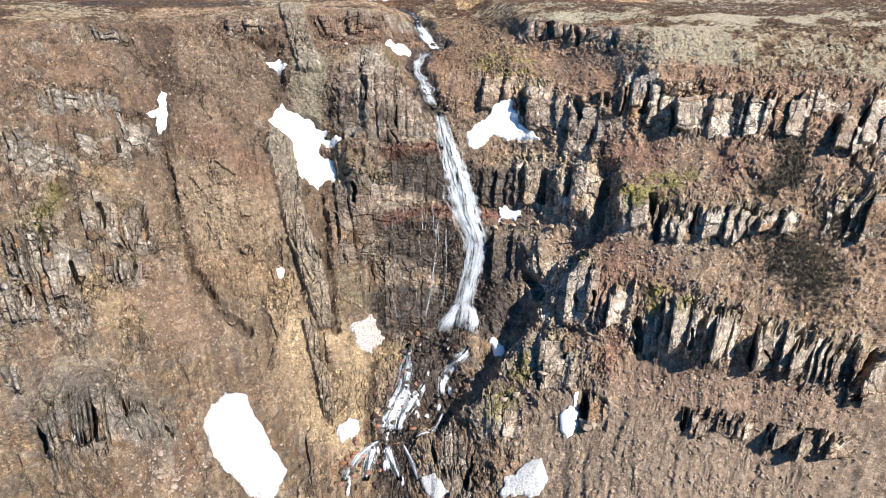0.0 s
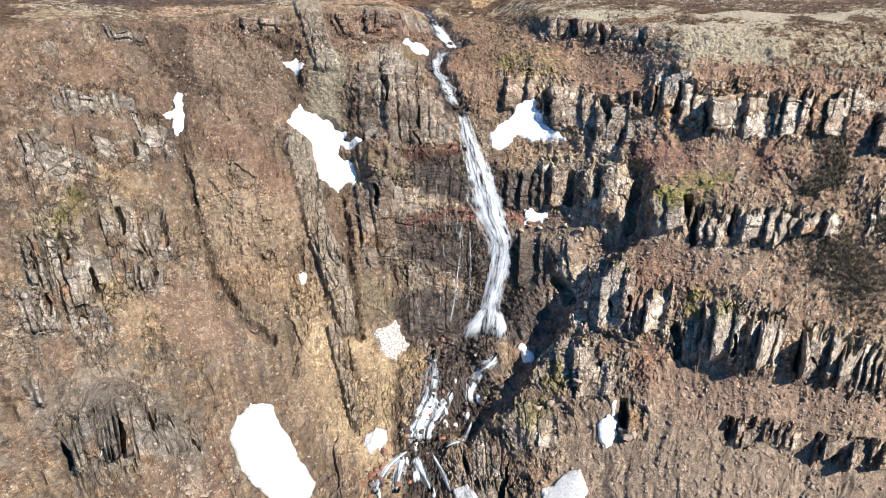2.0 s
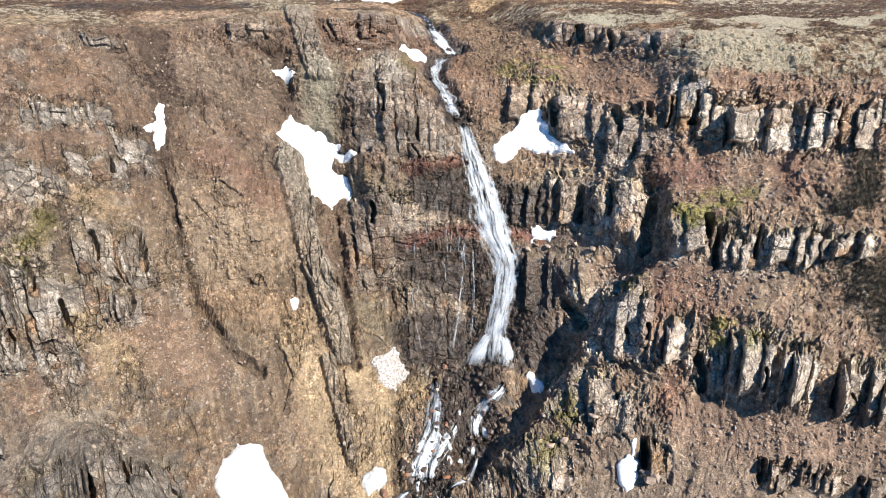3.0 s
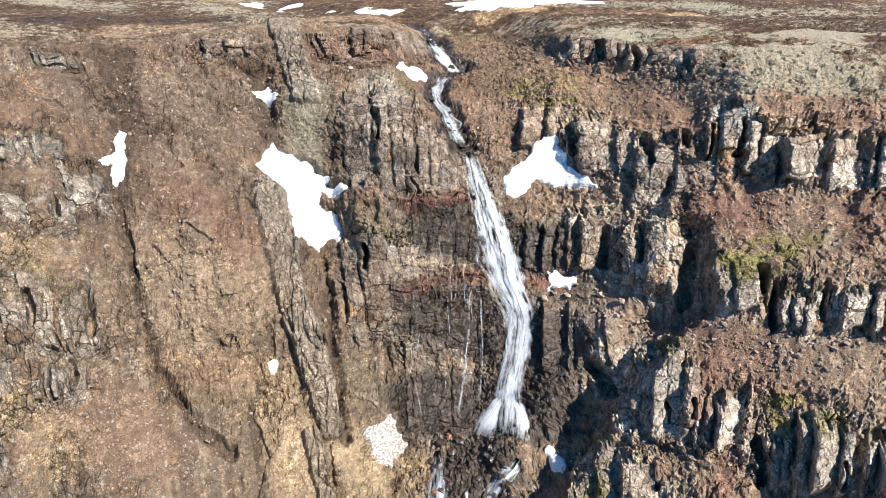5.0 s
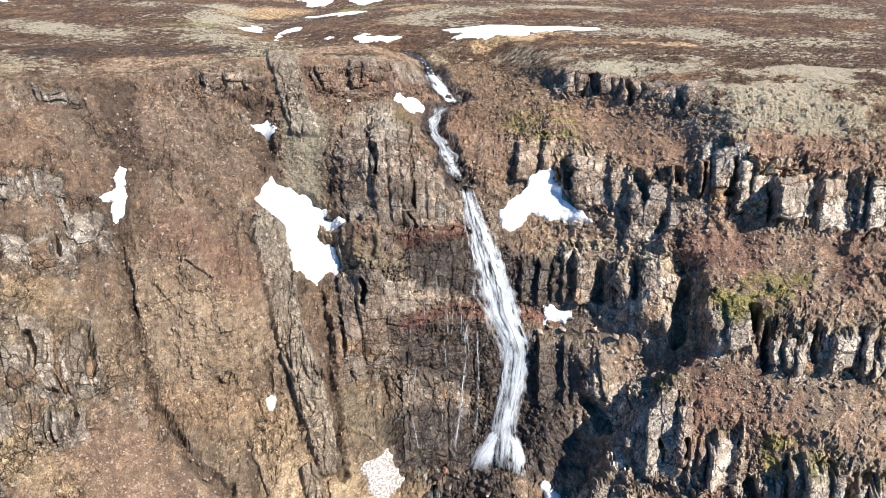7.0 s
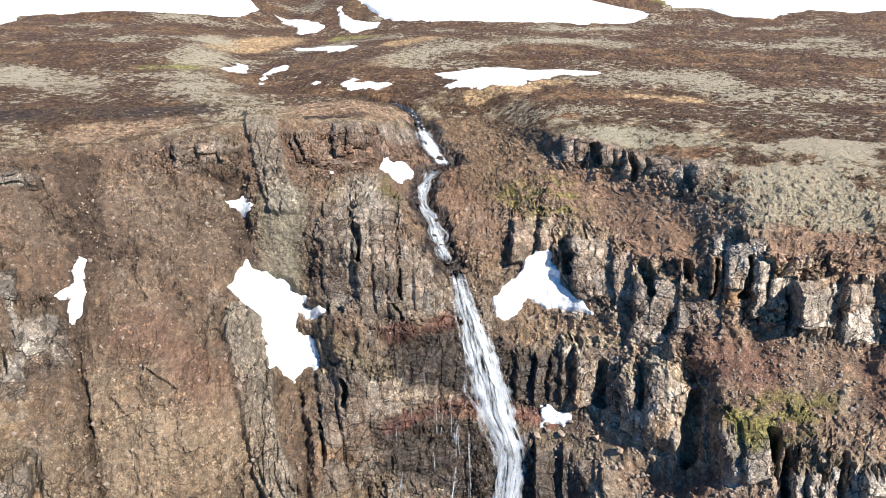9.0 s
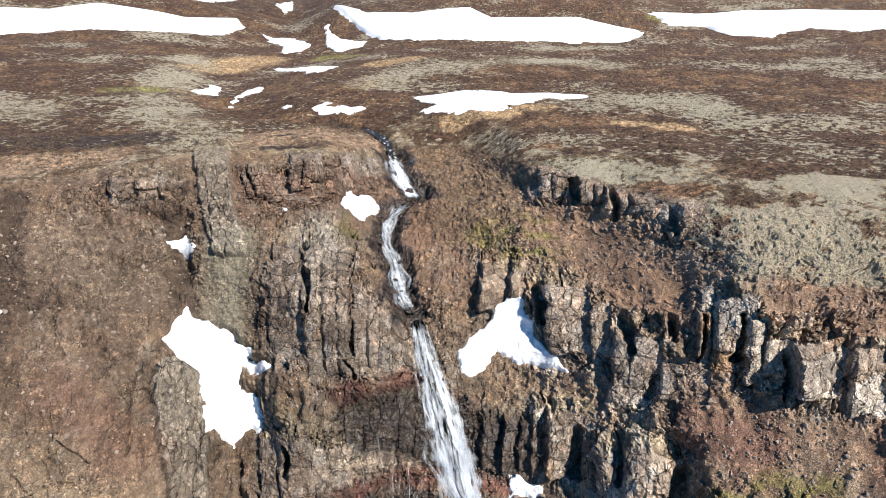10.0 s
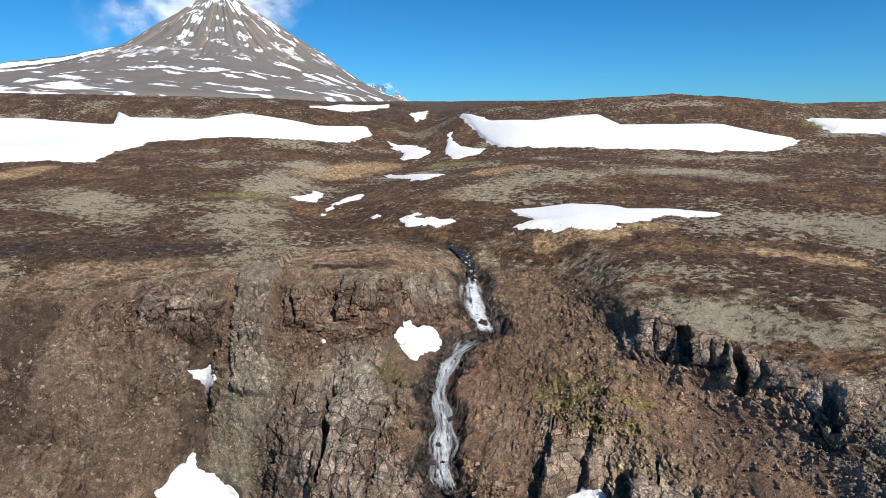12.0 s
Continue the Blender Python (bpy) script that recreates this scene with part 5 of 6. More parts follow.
# ---- meshes from arrays ----
def grid_mesh(name, x, y, z, keep=None):
    """A sheet of quads over arrays of rows and columns; keep marks the quads that stay."""
    nr, nc = x.shape
    idx = np.arange(nr * nc).reshape(nr, nc)
    quads = np.stack([idx[:-1, :-1], idx[:-1, 1:], idx[1:, 1:], idx[1:, :-1]], -1).reshape(-1, 4)
    co = np.stack([x, y, z], -1).reshape(-1, 3)
    used = None
    if keep is not None:
        quads = quads[keep.reshape(-1)]
        used = np.unique(quads)
        back = np.zeros(nr * nc, np.int64)
        back[used] = np.arange(len(used))
        quads, co = back[quads], co[used]
    me = bpy.data.meshes.new(name)
    me.vertices.add(len(co))
    me.vertices.foreach_set("co", co.astype(np.float32).ravel())
    me.loops.add(quads.size)
    me.loops.foreach_set("vertex_index", quads.astype(np.int32).ravel())
    me.polygons.add(len(quads))
    me.polygons.foreach_set("loop_start", np.arange(0, quads.size, 4, dtype=np.int32))
    me.polygons.foreach_set("loop_total", np.full(len(quads), 4, np.int32))
    me.update(calc_edges=True)
    return me, used


def attribute(me, name, values):
    if values.ndim == 2:
        at = me.attributes.new(name, "FLOAT_COLOR", "POINT")
        at.data.foreach_set("color", np.concatenate([values, np.ones((len(values), 1))], 1).astype(np.float32).ravel())
    else:
        at = me.attributes.new(name, "FLOAT", "POINT")
        at.data.foreach_set("value", values.astype(np.float32).ravel())


OWNER[:, :FINE_I] = -1
OWNER[NF - 6:] = -1


def sheet_of(name, keep):
    me, used = grid_mesh(name, PX, PY, PZ, keep)
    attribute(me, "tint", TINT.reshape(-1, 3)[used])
    attribute(me, "heath", top.ravel()[used])
    attribute(me, "pale", PALE.ravel()[used])
    attribute(me, "rock", BARE.ravel()[used])
    attribute(me, "wet", (wet + 0.5 * brook_m * top).clip(0, 1).ravel()[used])
    me.shade_flat()
    me.materials.append(MAT_GROUND)
    return new(name, me)


def valley_floor():
    """The stony gorge bottom under and behind the flight."""
    x, y = np.meshgrid(np.linspace(-420, 420, 240), np.linspace(-900, 34, 240))
    n = fbm(x / 60, y / 60, 0 * x, 4, 501)
    z = -24.6 + 1.2 * n - 0.004 * np.abs(y) + 0.10 * np.clip(np.abs(x) - 90, 0, 400) + 0.06 * np.clip(-y - 120, 0, 900) - 0.10 * np.clip(y - 5, 0, 60)
    tint = mixed(np.zeros(x.shape + (3,), np.float32) + np.array((0.17, 0.125, 0.09), np.float32), (0.10, 0.065, 0.045), smooth01(-0.1, 0.3, n))
    me, _ = grid_mesh("ground_valley", x, y, z)
    attribute(me, "tint", tint.reshape(-1, 3))
    me.materials.append(MAT_GROUND)
    tagged(new("ground_valley", me), "stony brown floor of the gorge", "ground", kind="structure")


valley_floor()
owner = OWNER[:-1, :-1]
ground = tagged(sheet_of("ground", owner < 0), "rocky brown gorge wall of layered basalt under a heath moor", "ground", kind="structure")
for k in range(count_crags):  # the crags stand out of the wall, each a piece of it
    keep = owner == k
    if keep.sum() > 40:
        at_x = float(BX[:-1, :-1][keep].mean())
        damp = float(wet[:-1, :-1][keep].mean())
        crag = sheet_of("crag", keep)
        crag.parent = ground
        crag["label"] = "dark wet basalt ledge beside the waterfall" if damp > 0.4 else "pale grey columnar basalt crag with dark clefts" if at_x > 4 else "grey-brown fractured basalt crag in stony soil"


# ---- where things lie: the place on the ground for a column and a climb ----
def surf(x, q, out=0.0, arrays=None):
    """Points on the smoothed face for arrays of u and climb."""
    ax, ay, az = arrays or (SX, SY, SZ)
    x, q = np.asarray(x, float), np.asarray(q, float)
    fi = np.interp(x, COLS, np.arange(len(COLS)))
    res = np.zeros(x.shape + (3,))
    top_row = NF + 60
    flat_fi, flat_q = fi.ravel(), q.ravel()
    fl = res.reshape(-1, 3)
    ci = np.clip(flat_fi.astype(int), 0, len(COLS) - 2)
    for c in np.unique(ci):
        sel = np.where(ci == c)[0]
        tc = flat_fi[sel] - c
        got = 0
        for col, w in ((c, 1 - tc), (c + 1, tc)):
            qs = np.maximum.accumulate(BQ[:top_row, col])
            r = np.interp(flat_q[sel], qs, np.arange(top_row))
            r0 = np.clip(r.astype(int), 0, top_row - 2)
            fr = (r - r0)[:, None]
            P = np.stack([ax[:, col], ay[:, col], az[:, col]], -1)
            Nn = BN[:, col]
            a = (P[r0] + Nn[r0] * out) * (1 - fr) + (P[r0 + 1] + Nn[r0 + 1] * out) * fr
            got = got + a * w[:, None]
        fl[sel] = got
    return res


# ---- snow ----
def snow_patch(name, pts, label, mat, thick=0.55, moor=False, group=""):
    a, b = (BX, BY) if moor else (UU, BQ)
    xs, ys = [p[0] for p in pts], [p[1] for p in pts]
    lim = len(BX) if moor else NF + 40
    lo = NF - 5 if moor else 0
    rr = np.where((b[lo:lim].max(1) > min(ys) - 1) & (b[lo:lim].min(1) < max(ys) + 1))[0] + lo
    cc = np.where((a[rr].max(0) > min(xs) - 1) & (a[rr].min(0) < max(xs) + 1))[0]
    sl = (slice(max(rr[0] - 1, 0), rr[-1] + 2), slice(max(cc[0] - 1, 0), cc[-1] + 2))
    gx, gy, normal = a[sl], b[sl], BN[sl]
    lie = [v[sl] for v in (SX, SY, SZ)]
    if moor:  # rows about half a metre apart
        step = np.r_[0, np.cumsum(np.clip(np.abs(np.diff(gy, axis=0)).max(1) / 0.5, 1, 40).astype(int))]

        def finer(v):
            f = np.arange(step[-1] + 1)
            k = np.clip(np.searchsorted(step, f, side="right") - 1, 0, len(step) - 2)
            t = (f - step[k]) / (step[k + 1] - step[k])
            t = t.reshape((-1,) + (1,) * (v.ndim - 1))
            return v[k] * (1 - t) + v[k + 1] * t

        gx, gy, normal, lie = finer(gx), finer(gy), finer(normal), [finer(v) for v in lie]
        ragged = 1.5 * fbm(gx / 6, gy / 4, 0 * gx, 5, 401) + 0.7 * fbm(gx / 1.6, gy / 1.2, 0 * gx, 3, 411) + 0.2
    else:
        ragged = 0.42 * W_MID[sl] + 0.34 * W_FINE[sl] + 0.3 * fbm(BX[sl] / 1.1, BQ[sl] / 1.1, BY[sl] * 0, 3, 421) + 0.05
    plain = inside(gx, gy, pts)
    d = plain + ragged
    deep = 9.0 if moor else 3.0
    h = np.where(d < 0, d * (0.8 if moor else 3), 0.08 * np.clip(d / 0.12, 0, 1)) + thick * np.sqrt(np.clip(plain if moor else d, 0, deep) / deep)
    over = 0
    if not moor:
        rough = D[sl] - smooth_D[sl]
        h = h + 0.10 * thick * W_MID[sl] * (d > 0.3)
        over = blur(np.clip(rough, 0, 0.3), 2, 2)
    raise_z = 0.55
    nx, ny, nz = normal[..., 0] * (1 - raise_z), normal[..., 1] * (1 - raise_z), normal[..., 2] * (1 - raise_z) + raise_z
    x, y, z = lie[0] + nx * (h + over), lie[1] + ny * (h + over), lie[2] + nz * (h + over)
    scale = 1.0 if not moor else 2.2
    live = d > -0.22 * scale
    keep = live[:-1, :-1] | live[1:, :-1] | live[:-1, 1:] | live[1:, 1:]
    me, _ = grid_mesh(name, x, y, z, keep)
    me.shade_smooth()
    me.materials.append(mat)
    return tagged(new(name, me), label, "snow patch", group)


for pts, label, mat, thick in (
    (SNOW_MAIN, "large white ragged snow patch melting in a rock hollow", MAT_SNOW, 0.9),
    (SNOW_RIGHT, "white triangular snow patch on a rock ledge beside the fall", MAT_SNOW, 0.9),
    (SNOW_LEFT, "narrow white snow remnant in a dark gully", MAT_SNOW, 0.5),
    (SNOW_NOOK, "small white snow remnant under an overhang", MAT_SNOW, 0.4),
    (SNOW_TOP, "white snow patch beside the upper cascade", MAT_SNOW, 0.7),
    (SNOW_TINY, "tiny white snow spot on brown rock", MAT_SNOW, 0.3),
    (SNOW_LEDGE, "small white snow patch on rubble by the falls", MAT_SNOW, 0.6),
    (SNOW_SLOT, "small white snow patch beside the grey dyke", MAT_SNOW, 0.4),
    (SNOW_DIRTY, "dirty speckled snow patch near the plunge pool", MAT_DIRTY, 0.6),
    (SNOW_LOW, "white snow patch on pale grass above the stream", MAT_OLD, 0.6),
    (SNOW_BIG, "broad slightly dirty snowfield on the lower slope", MAT_OLD, 0.9),
    (SNOW_FOOT, "white snow patch in a stony runnel", MAT_OLD, 0.7),
    (SNOW_FOOT2, "small white snow patch beside the stream", MAT_OLD, 0.6),
    (SNOW_STRIP, "thin white snow strip below a pale boulder", MAT_SNOW, 0.5),
    (SNOW_SHADE, "bluish shaded snow remnant behind a boulder", MAT_SNOW, 0.4),
    (SNOW_POOL, "tiny white snow scrap beside the plunge pool", MAT_SNOW, 0.4),
    (SNOW_POOL2, "bluish shaded snow scrap beside the plunge pool", MAT_SNOW, 0.5),
):
    snow_patch("snow_patch", pts, label, mat, thick, group="snow patches on the gorge wall")
for pts, label, thick in (
    (FIELD_BANK_EAST, "long white snowbank below a moorland scarp", 2.0), (FIELD_BANK_WEST, "wide white snowfield below a moorland scarp", 2.0), (FIELD_BANK_FAR, "white snowbank on a distant moor slope", 1.6),
    (FIELD_MOOR, "flat white snow patch on brown heath", 0.7), (FIELD_MOOR_B, "small white snow patch on brown heath", 0.5), (FIELD_MOOR_C, "tiny white snow patch on brown heath", 0.4),
    (FIELD_BROOK_A, "white snow patch beside the brook", 0.6), (FIELD_BROOK_B, "curved white snow strip along the brook", 0.6), (FIELD_BROOK_C, "thin white snow strip along the brook", 0.6),
    (FIELD_BROOK_D, "white snow tongue in the brook ravine", 0.8), (FIELD_BROOK_E, "white snow tongue in the brook ravine", 0.8), (FIELD_SCARP, "white snow spot on a dark scarp", 0.8), (FIELD_STRIP_A, "thin distant white snow strip on the moor", 1.0),
):
    snow_patch("snow_field", pts, label, MAT_SNOW, thick, moor=True, group="snow fields on the moor")


# ---- the waterfall ----
def ribbon(verts, faces, uvs, soft, mx, q, w, lift, bow, ph, s, strength=1.0, fade=4):
    """One lengthwise ribbon of water over the face, thinning out to its sides and ends."""
    base, m = len(verts), len(mx)
    places = (-1, -0.62, -0.25, 0.25, 0.62, 1)
    sheets = [surf(mx + dx * w, q, lift - bow * dx * dx) for dx in places]
    for j in range(m):
        end = min(1, j / fade, (m - 1 - j) / fade)
        for c in range(6):
            verts.append(tuple(sheets[c][j]))
            soft.append((0, 0.75, 1, 1, 0.75, 0)[c] * end * strength)
            uvs.append((ph + places[c] * float(w[j]), s[j]))
        if j:
            o = base + 6 * j
            faces += [(o + c - 6, o + c - 5, o + c + 1, o + c) for c in range(5)]


def fall_part(name, pts, widths, count, parent, seed, lift=0.35, thin=0.12, label="", sheet=1):
    """White water down one line of the fall: a thin sheet with many strands of foam before it."""
    rng = random.Random(seed)
    P = np.array(pts, float)
    seg = np.r_[0, np.cumsum(np.hypot(*np.diff(P, axis=0).T))]
    n = max(int(seg[-1] / 0.3), 8)
    s = np.linspace(0, seg[-1], n)
    cx, cq = np.interp(s, seg, P[:, 0]), np.interp(s, seg, P[:, 1])
    cx, cq = np.convolve(np.pad(cx, 4, mode="edge"), np.ones(9) / 9, "valid"), np.convolve(np.pad(cq, 2, mode="edge"), np.ones(5) / 5, "valid")
    half = np.interp(s / seg[-1], np.linspace(0, 1, len(widths)), widths) / 2
    verts, faces, uvs, kinds, soft = [], [], [], [], []
    edge = np.array([noise.noise((seed, v * 0.9, 3)) for v in s]) * 0.35 + 0.95
    solid = 0.78 if name == "linking_stream" else 1.0 if max(widths) > 0.55 else 0.42
    ribbon(verts, faces, uvs, soft, cx, cq, half * edge, lift * 0.6, 0.15, seed, s, solid, max(3, n * 0.10))
    ribbon(verts, faces, uvs, soft, cx + half * 0.1, cq, half * 0.75 * edge[::-1], lift * 0.68, 0.12, seed + 31, s, solid, max(3, n * 0.14))
    kinds += [sheet] * len(faces)
    for k in range(count):
        off = rng.gauss(0, 0.5)
        off = max(-1.15, min(1.15, off))
        long = rng.uniform(0.12, 0.5) * n if seg[-1] > 8 else rng.uniform(0.4, 1.0) * n
        mid = rng.uniform(-0.05, 1.05) * n
        i0, i1 = max(0, int(mid - long / 2)), min(n, int(mid + long / 2) + 2)
        if i1 - i0 < 4:
            continue
        w0 = thin * rng.uniform(0.5, 1.9)
        ph, li = rng.uniform(0, 90), lift * (rng.uniform(0.66, 0.8) - 0.22 * abs(off))
        wob = np.array([noise.noise((ph, v * 0.4, 0)) for v in s[i0:i1]]) * 0.25 + off
        ends = np.minimum(1, np.minimum(np.arange(i1 - i0) + 0.15, np.arange(i1 - i0)[::-1] + 0.15) / 4)
        before = len(faces)
        ribbon(verts, faces, uvs, soft, cx[i0:i1] + wob * half[i0:i1], cq[i0:i1], w0 * (0.5 + 0.5 * ends), li, 0.03, ph, s[i0:i1], rng.uniform(0.25, 0.7), 5)
        kinds += [0] * (len(faces) - before)
    me = bpy.data.meshes.new(name)
    me.from_pydata(verts, [], faces)
    me.shade_smooth()
    uv = me.uv_layers.new(name="UVMap")
    loops = np.zeros(len(me.loops), np.int32)
    me.loops.foreach_get("vertex_index", loops)
    uv.data.foreach_set("uv", np.array(uvs, np.float32)[loops].ravel())
    attribute(me, "body", np.array(soft))
    me.materials.append(MAT_WATER)
    me.materials.append(MAT_SHEET)
    me.materials.append(MAT_RAPID)
    me.polygons.foreach_set("material_index", np.array(kinds, np.int32))
    ob = new(name, me)
    ob.parent = parent
    return tagged(ob, label, kind="stuff")


waterfall = tagged(new("waterfall"), "tall white waterfall over dark wet basalt steps", "waterfall")
for nm, pts, widths, count, lift, thin, label in (
    ("upper_cascade", W_upper, (0.8, 1.3, 1.8, 1.7), 40, 0.25, 0.12, "short white top cascade"),
    ("side_trickle", W_side, (0.3, 0.5), 5, 0.15, 0.06, "thin side trickle"),
    ("linking_stream", W_link, (0.9, 1.5, 0.6, 1.3, 0.7, 0.6, 1.5, 0.9, 1.8, 1.1, 1.4, 0.9), 80, 0.25, 0.12, "narrow white chute"),
    ("main_curtain", W_main + W_base + [(2.7, -6.0), (2.3, -7.6)], (0.9, 1.5, 2.1, 2.7, 3.3, 3.9, 3.5, 3.0, 2.9, 2.8, 2.7, 2.6, 2.4), 150, 0.5, 0.17, "broad white falling curtain"),
    ("foot_stream", W_main[-2:] + W_base + W_baseL, (2.0, 2.0, 2.0, 2.0, 2.3, 2.8), 26, 0.45, 0.14, "white water splitting round a rock"),
    ("foot_stream", W_main[-2:] + W_base + W_baseR, (2.0, 2.0, 2.0, 2.0, 2.0, 2.0), 26, 0.45, 0.14, "white water splitting round a rock"),
    ("thin_strand", W_thinA, (0.15, 0.3, 0.4, 0.5), 26, 0.15, 0.05, "thin broken water strand"),
    ("thin_strand", W_thinB, (0.2, 0.2), 5, 0.15, 0.04, "thin broken water strand"),
    ("thin_strand", W_thinC, (0.10, 0.18, 0.22), 10, 0.18, 0.045, "thin broken water strand"),
    ("thin_strand", W_thinD, (0.2, 0.35, 0.5), 20, 0.2, 0.045, "thin broken water strand"),
    ("rapid", W_casA, (1.0, 1.6, 2.6, 4.0, 4.4), 140, 0.45, 0.15, "white rapids between stones"),
    ("rapid", W_casB, (0.8, 1.2, 1.5, 1.0), 50, 0.40, 0.11, "white rapids between stones"),
    ("rapid", W_casC, (0.8, 1.2, 1.6, 1.6), 50, 0.40, 0.11, "white rapids between stones"),
    ("rapid", W_casD, (0.5, 0.9, 0.7), 30, 0.40, 0.10, "white rapids between stones"),
    ("rapid", W_lowA, (1.8, 1.7, 1.5, 1.6), 70, 0.40, 0.12, "white rapids between stones"),
    ("rapid", W_lowB, (1.6, 1.5, 1.6), 60, 0.40, 0.11, "white rapids between stones"),
    ("rapid", W_lowC, (1.6, 1.7, 1.9), 60, 0.40, 0.12, "white rapids between stones"),
    ("rapid", W_lowD, (0.6, 1.0, 1.0), 30, 0.40, 0.10, "white rapids between stones"),
):
    fall_part(nm, pts, widths, count, waterfall, len(pts) * 7 + count, lift, thin, label, 1 if nm in ("main_curtain", "foot_stream") else 2 if nm in ("rapid", "linking_stream", "upper_cascade") else 0)

# small side rapids among the stones
rng = random.Random(17)
for k in range(26):
    line = rng.choice((W_casA, W_casC, W_lowA, W_lowB, W_casB, W_casA))
    i_ = rng.randrange(len(line) - 1)
    f_ = rng.random()
    x0, q0 = (line[i_][c] * (1 - f_) + line[i_ + 1][c] * f_ for c in (0, 1))
    x0 += rng.gauss(0, 0.9)
    fall_part("rapid", [(x0, q0), (x0 + rng.uniform(-0.5, 0.4), q0 - 0.5), (x0 + rng.uniform(-0.8, 0.6), q0 - rng.uniform(0.9, 2.0))], (0.4, 0.9, 0.5), 6, waterfall, 700 + k, 0.3, 0.08, "small white rapid between stones", 2)

# drips down the wet wall
rng = random.Random(5)
for k in range(11):
    x0, q0 = rng.uniform(-7.2, -0.5), rng.uniform(9, 17) - (8 if k % 3 == 0 else 0)
    fall_part("drip", [(x0, q0), (x0 + rng.uniform(-0.15, 0.15), q0 - 1.5), (x0 + rng.uniform(-0.3, 0.2), q0 - rng.uniform(2.5, 5))], (0.06, 0.12, 0.10), 3, waterfall, 400 + k, 0.12, 0.04, "thin dripping water thread")


# ---- the far mountain ----
def mountain_material():
    m, n, l, p = material("mountain")
    at = n.new("ShaderNodeAttribute")
    at.attribute_name = "tint"
    l.new(at.outputs["Color"], p.inputs["Base Color"])
    p.inputs["Roughness"].default_value = 0.95
    return m


MAT_MOUNTAIN = mountain_material()


def mountain(name, px, py, base_z, high, foot_r, label, seed, snow=0.5, west=0.0):
    th = np.linspace(0, 2 * np.pi, 900)[None]
    r = np.linspace(0, 1.15, 250)[:, None]
    ct, st = np.cos(th), np.sin(th)
    prof = np.interp(r, [0, 0.05, 0.72, 0.88, 1.0, 1.15], [1, 0.965, 0.24, 0.10, 0.03, -0.25])
    out_west = np.clip(-ct, 0, 1) * west
    rad = foot_r * r * (1 + 0.04 * vnoise(ct * 1.3 + 5, st * 1.3, ct * 0, seed) + out_west * (0.12 + 0.88 * smooth01(0.45, 1.05, r)) + 0.8 * np.clip(-st, 0, 1) ** 2 * smooth01(0.42, 1.0, r))
    x, y = px + rad * ct, py + rad * st
    gul = fbm(ct * 14 + 9, st * 14 + 3, r * 1.6 + 0 * ct, 4, seed + 1, True)
    n2 = fbm(x / 60, y / 60, 0 * x, 5, seed + 2)
    apron = smooth01(0.52, 0.66, r) + 0 * ct
    z = base_z + high * prof + foot_r * (0.011 * gul * (1 - 0.6 * apron) + 0.008 * n2 + 0.012 * apron * fbm(x / 140, y / 140, 0 * x, 3, seed + 3)) * np.clip(r * 5, 0.25, 1) * np.clip((1.1 - r) * 4, 0, 1)
    stripes = fbm(ct * 34 + 4 + 0.8 * n2, st * 34 + 8, r * 3.2 + 0 * ct, 4, seed + 5)
    scat = fbm(x / 42 + 1.4 * n2, y / 42, z / 60, 5, seed + 6)
    flats = fbm(x / 120, y / 45, 0 * x, 5, seed + 8)
    c = np.zeros(x.shape + (3,), np.float32) + np.array((0.155, 0.14, 0.125), np.float32)
    c = mixed(c, (0.215, 0.17, 0.135), smooth01(-0.1, 0.4, fbm(ct * 16, st * 16, r * 0.8 + 0 * ct, 3, seed + 7)) * (1 - apron))
    c = mixed(c, (0.115, 0.10, 0.092), smooth01(0.05, 0.4, scat + 0.5 * n2) * (1 - apron) * smooth01(0.55, 0.25, r))
    c = mixed(c, (0.15, 0.125, 0.105), apron * smooth01(-0.2, 0.3, n2))
    level = np.interp(prof[:, :1], [0, 0.2, 0.3, 0.45, 0.62, 0.8, 1], [0.0, 0.0, 0.06, -0.06, 0.0, 0.10, 0.0])
    white = smooth01(0.0, 0.05, stripes * 0.5 + scat * 0.85 - 0.38 + snow * 0.45 + level - 0.10 * gul) * (1 - apron)
    white = np.maximum(white, apron * smooth01(0.0, 0.05, flats * 0.8 + 0.45 * scat - 0.46 + snow * 0.5))
    c = mixed(c, (0.80, 0.82, 0.85), white * 0.95)
    me, _ = grid_mesh(name, x, y, z)
    attribute(me, "tint", c.reshape(-1, 3))
    me.materials.append(MAT_MOUNTAIN)
    return tagged(new(name, me), label, "mountain", kind="structure")


mountain("mountain", -1446, 2548, 95, 478, 770, "distant grey scree cone mountain streaked with snow", 301, 0.50, 0.16)
mountain("mountain_hill", -905, 3290, 110, 68, 100, "tiny far hill with snow", 351, 0.6)


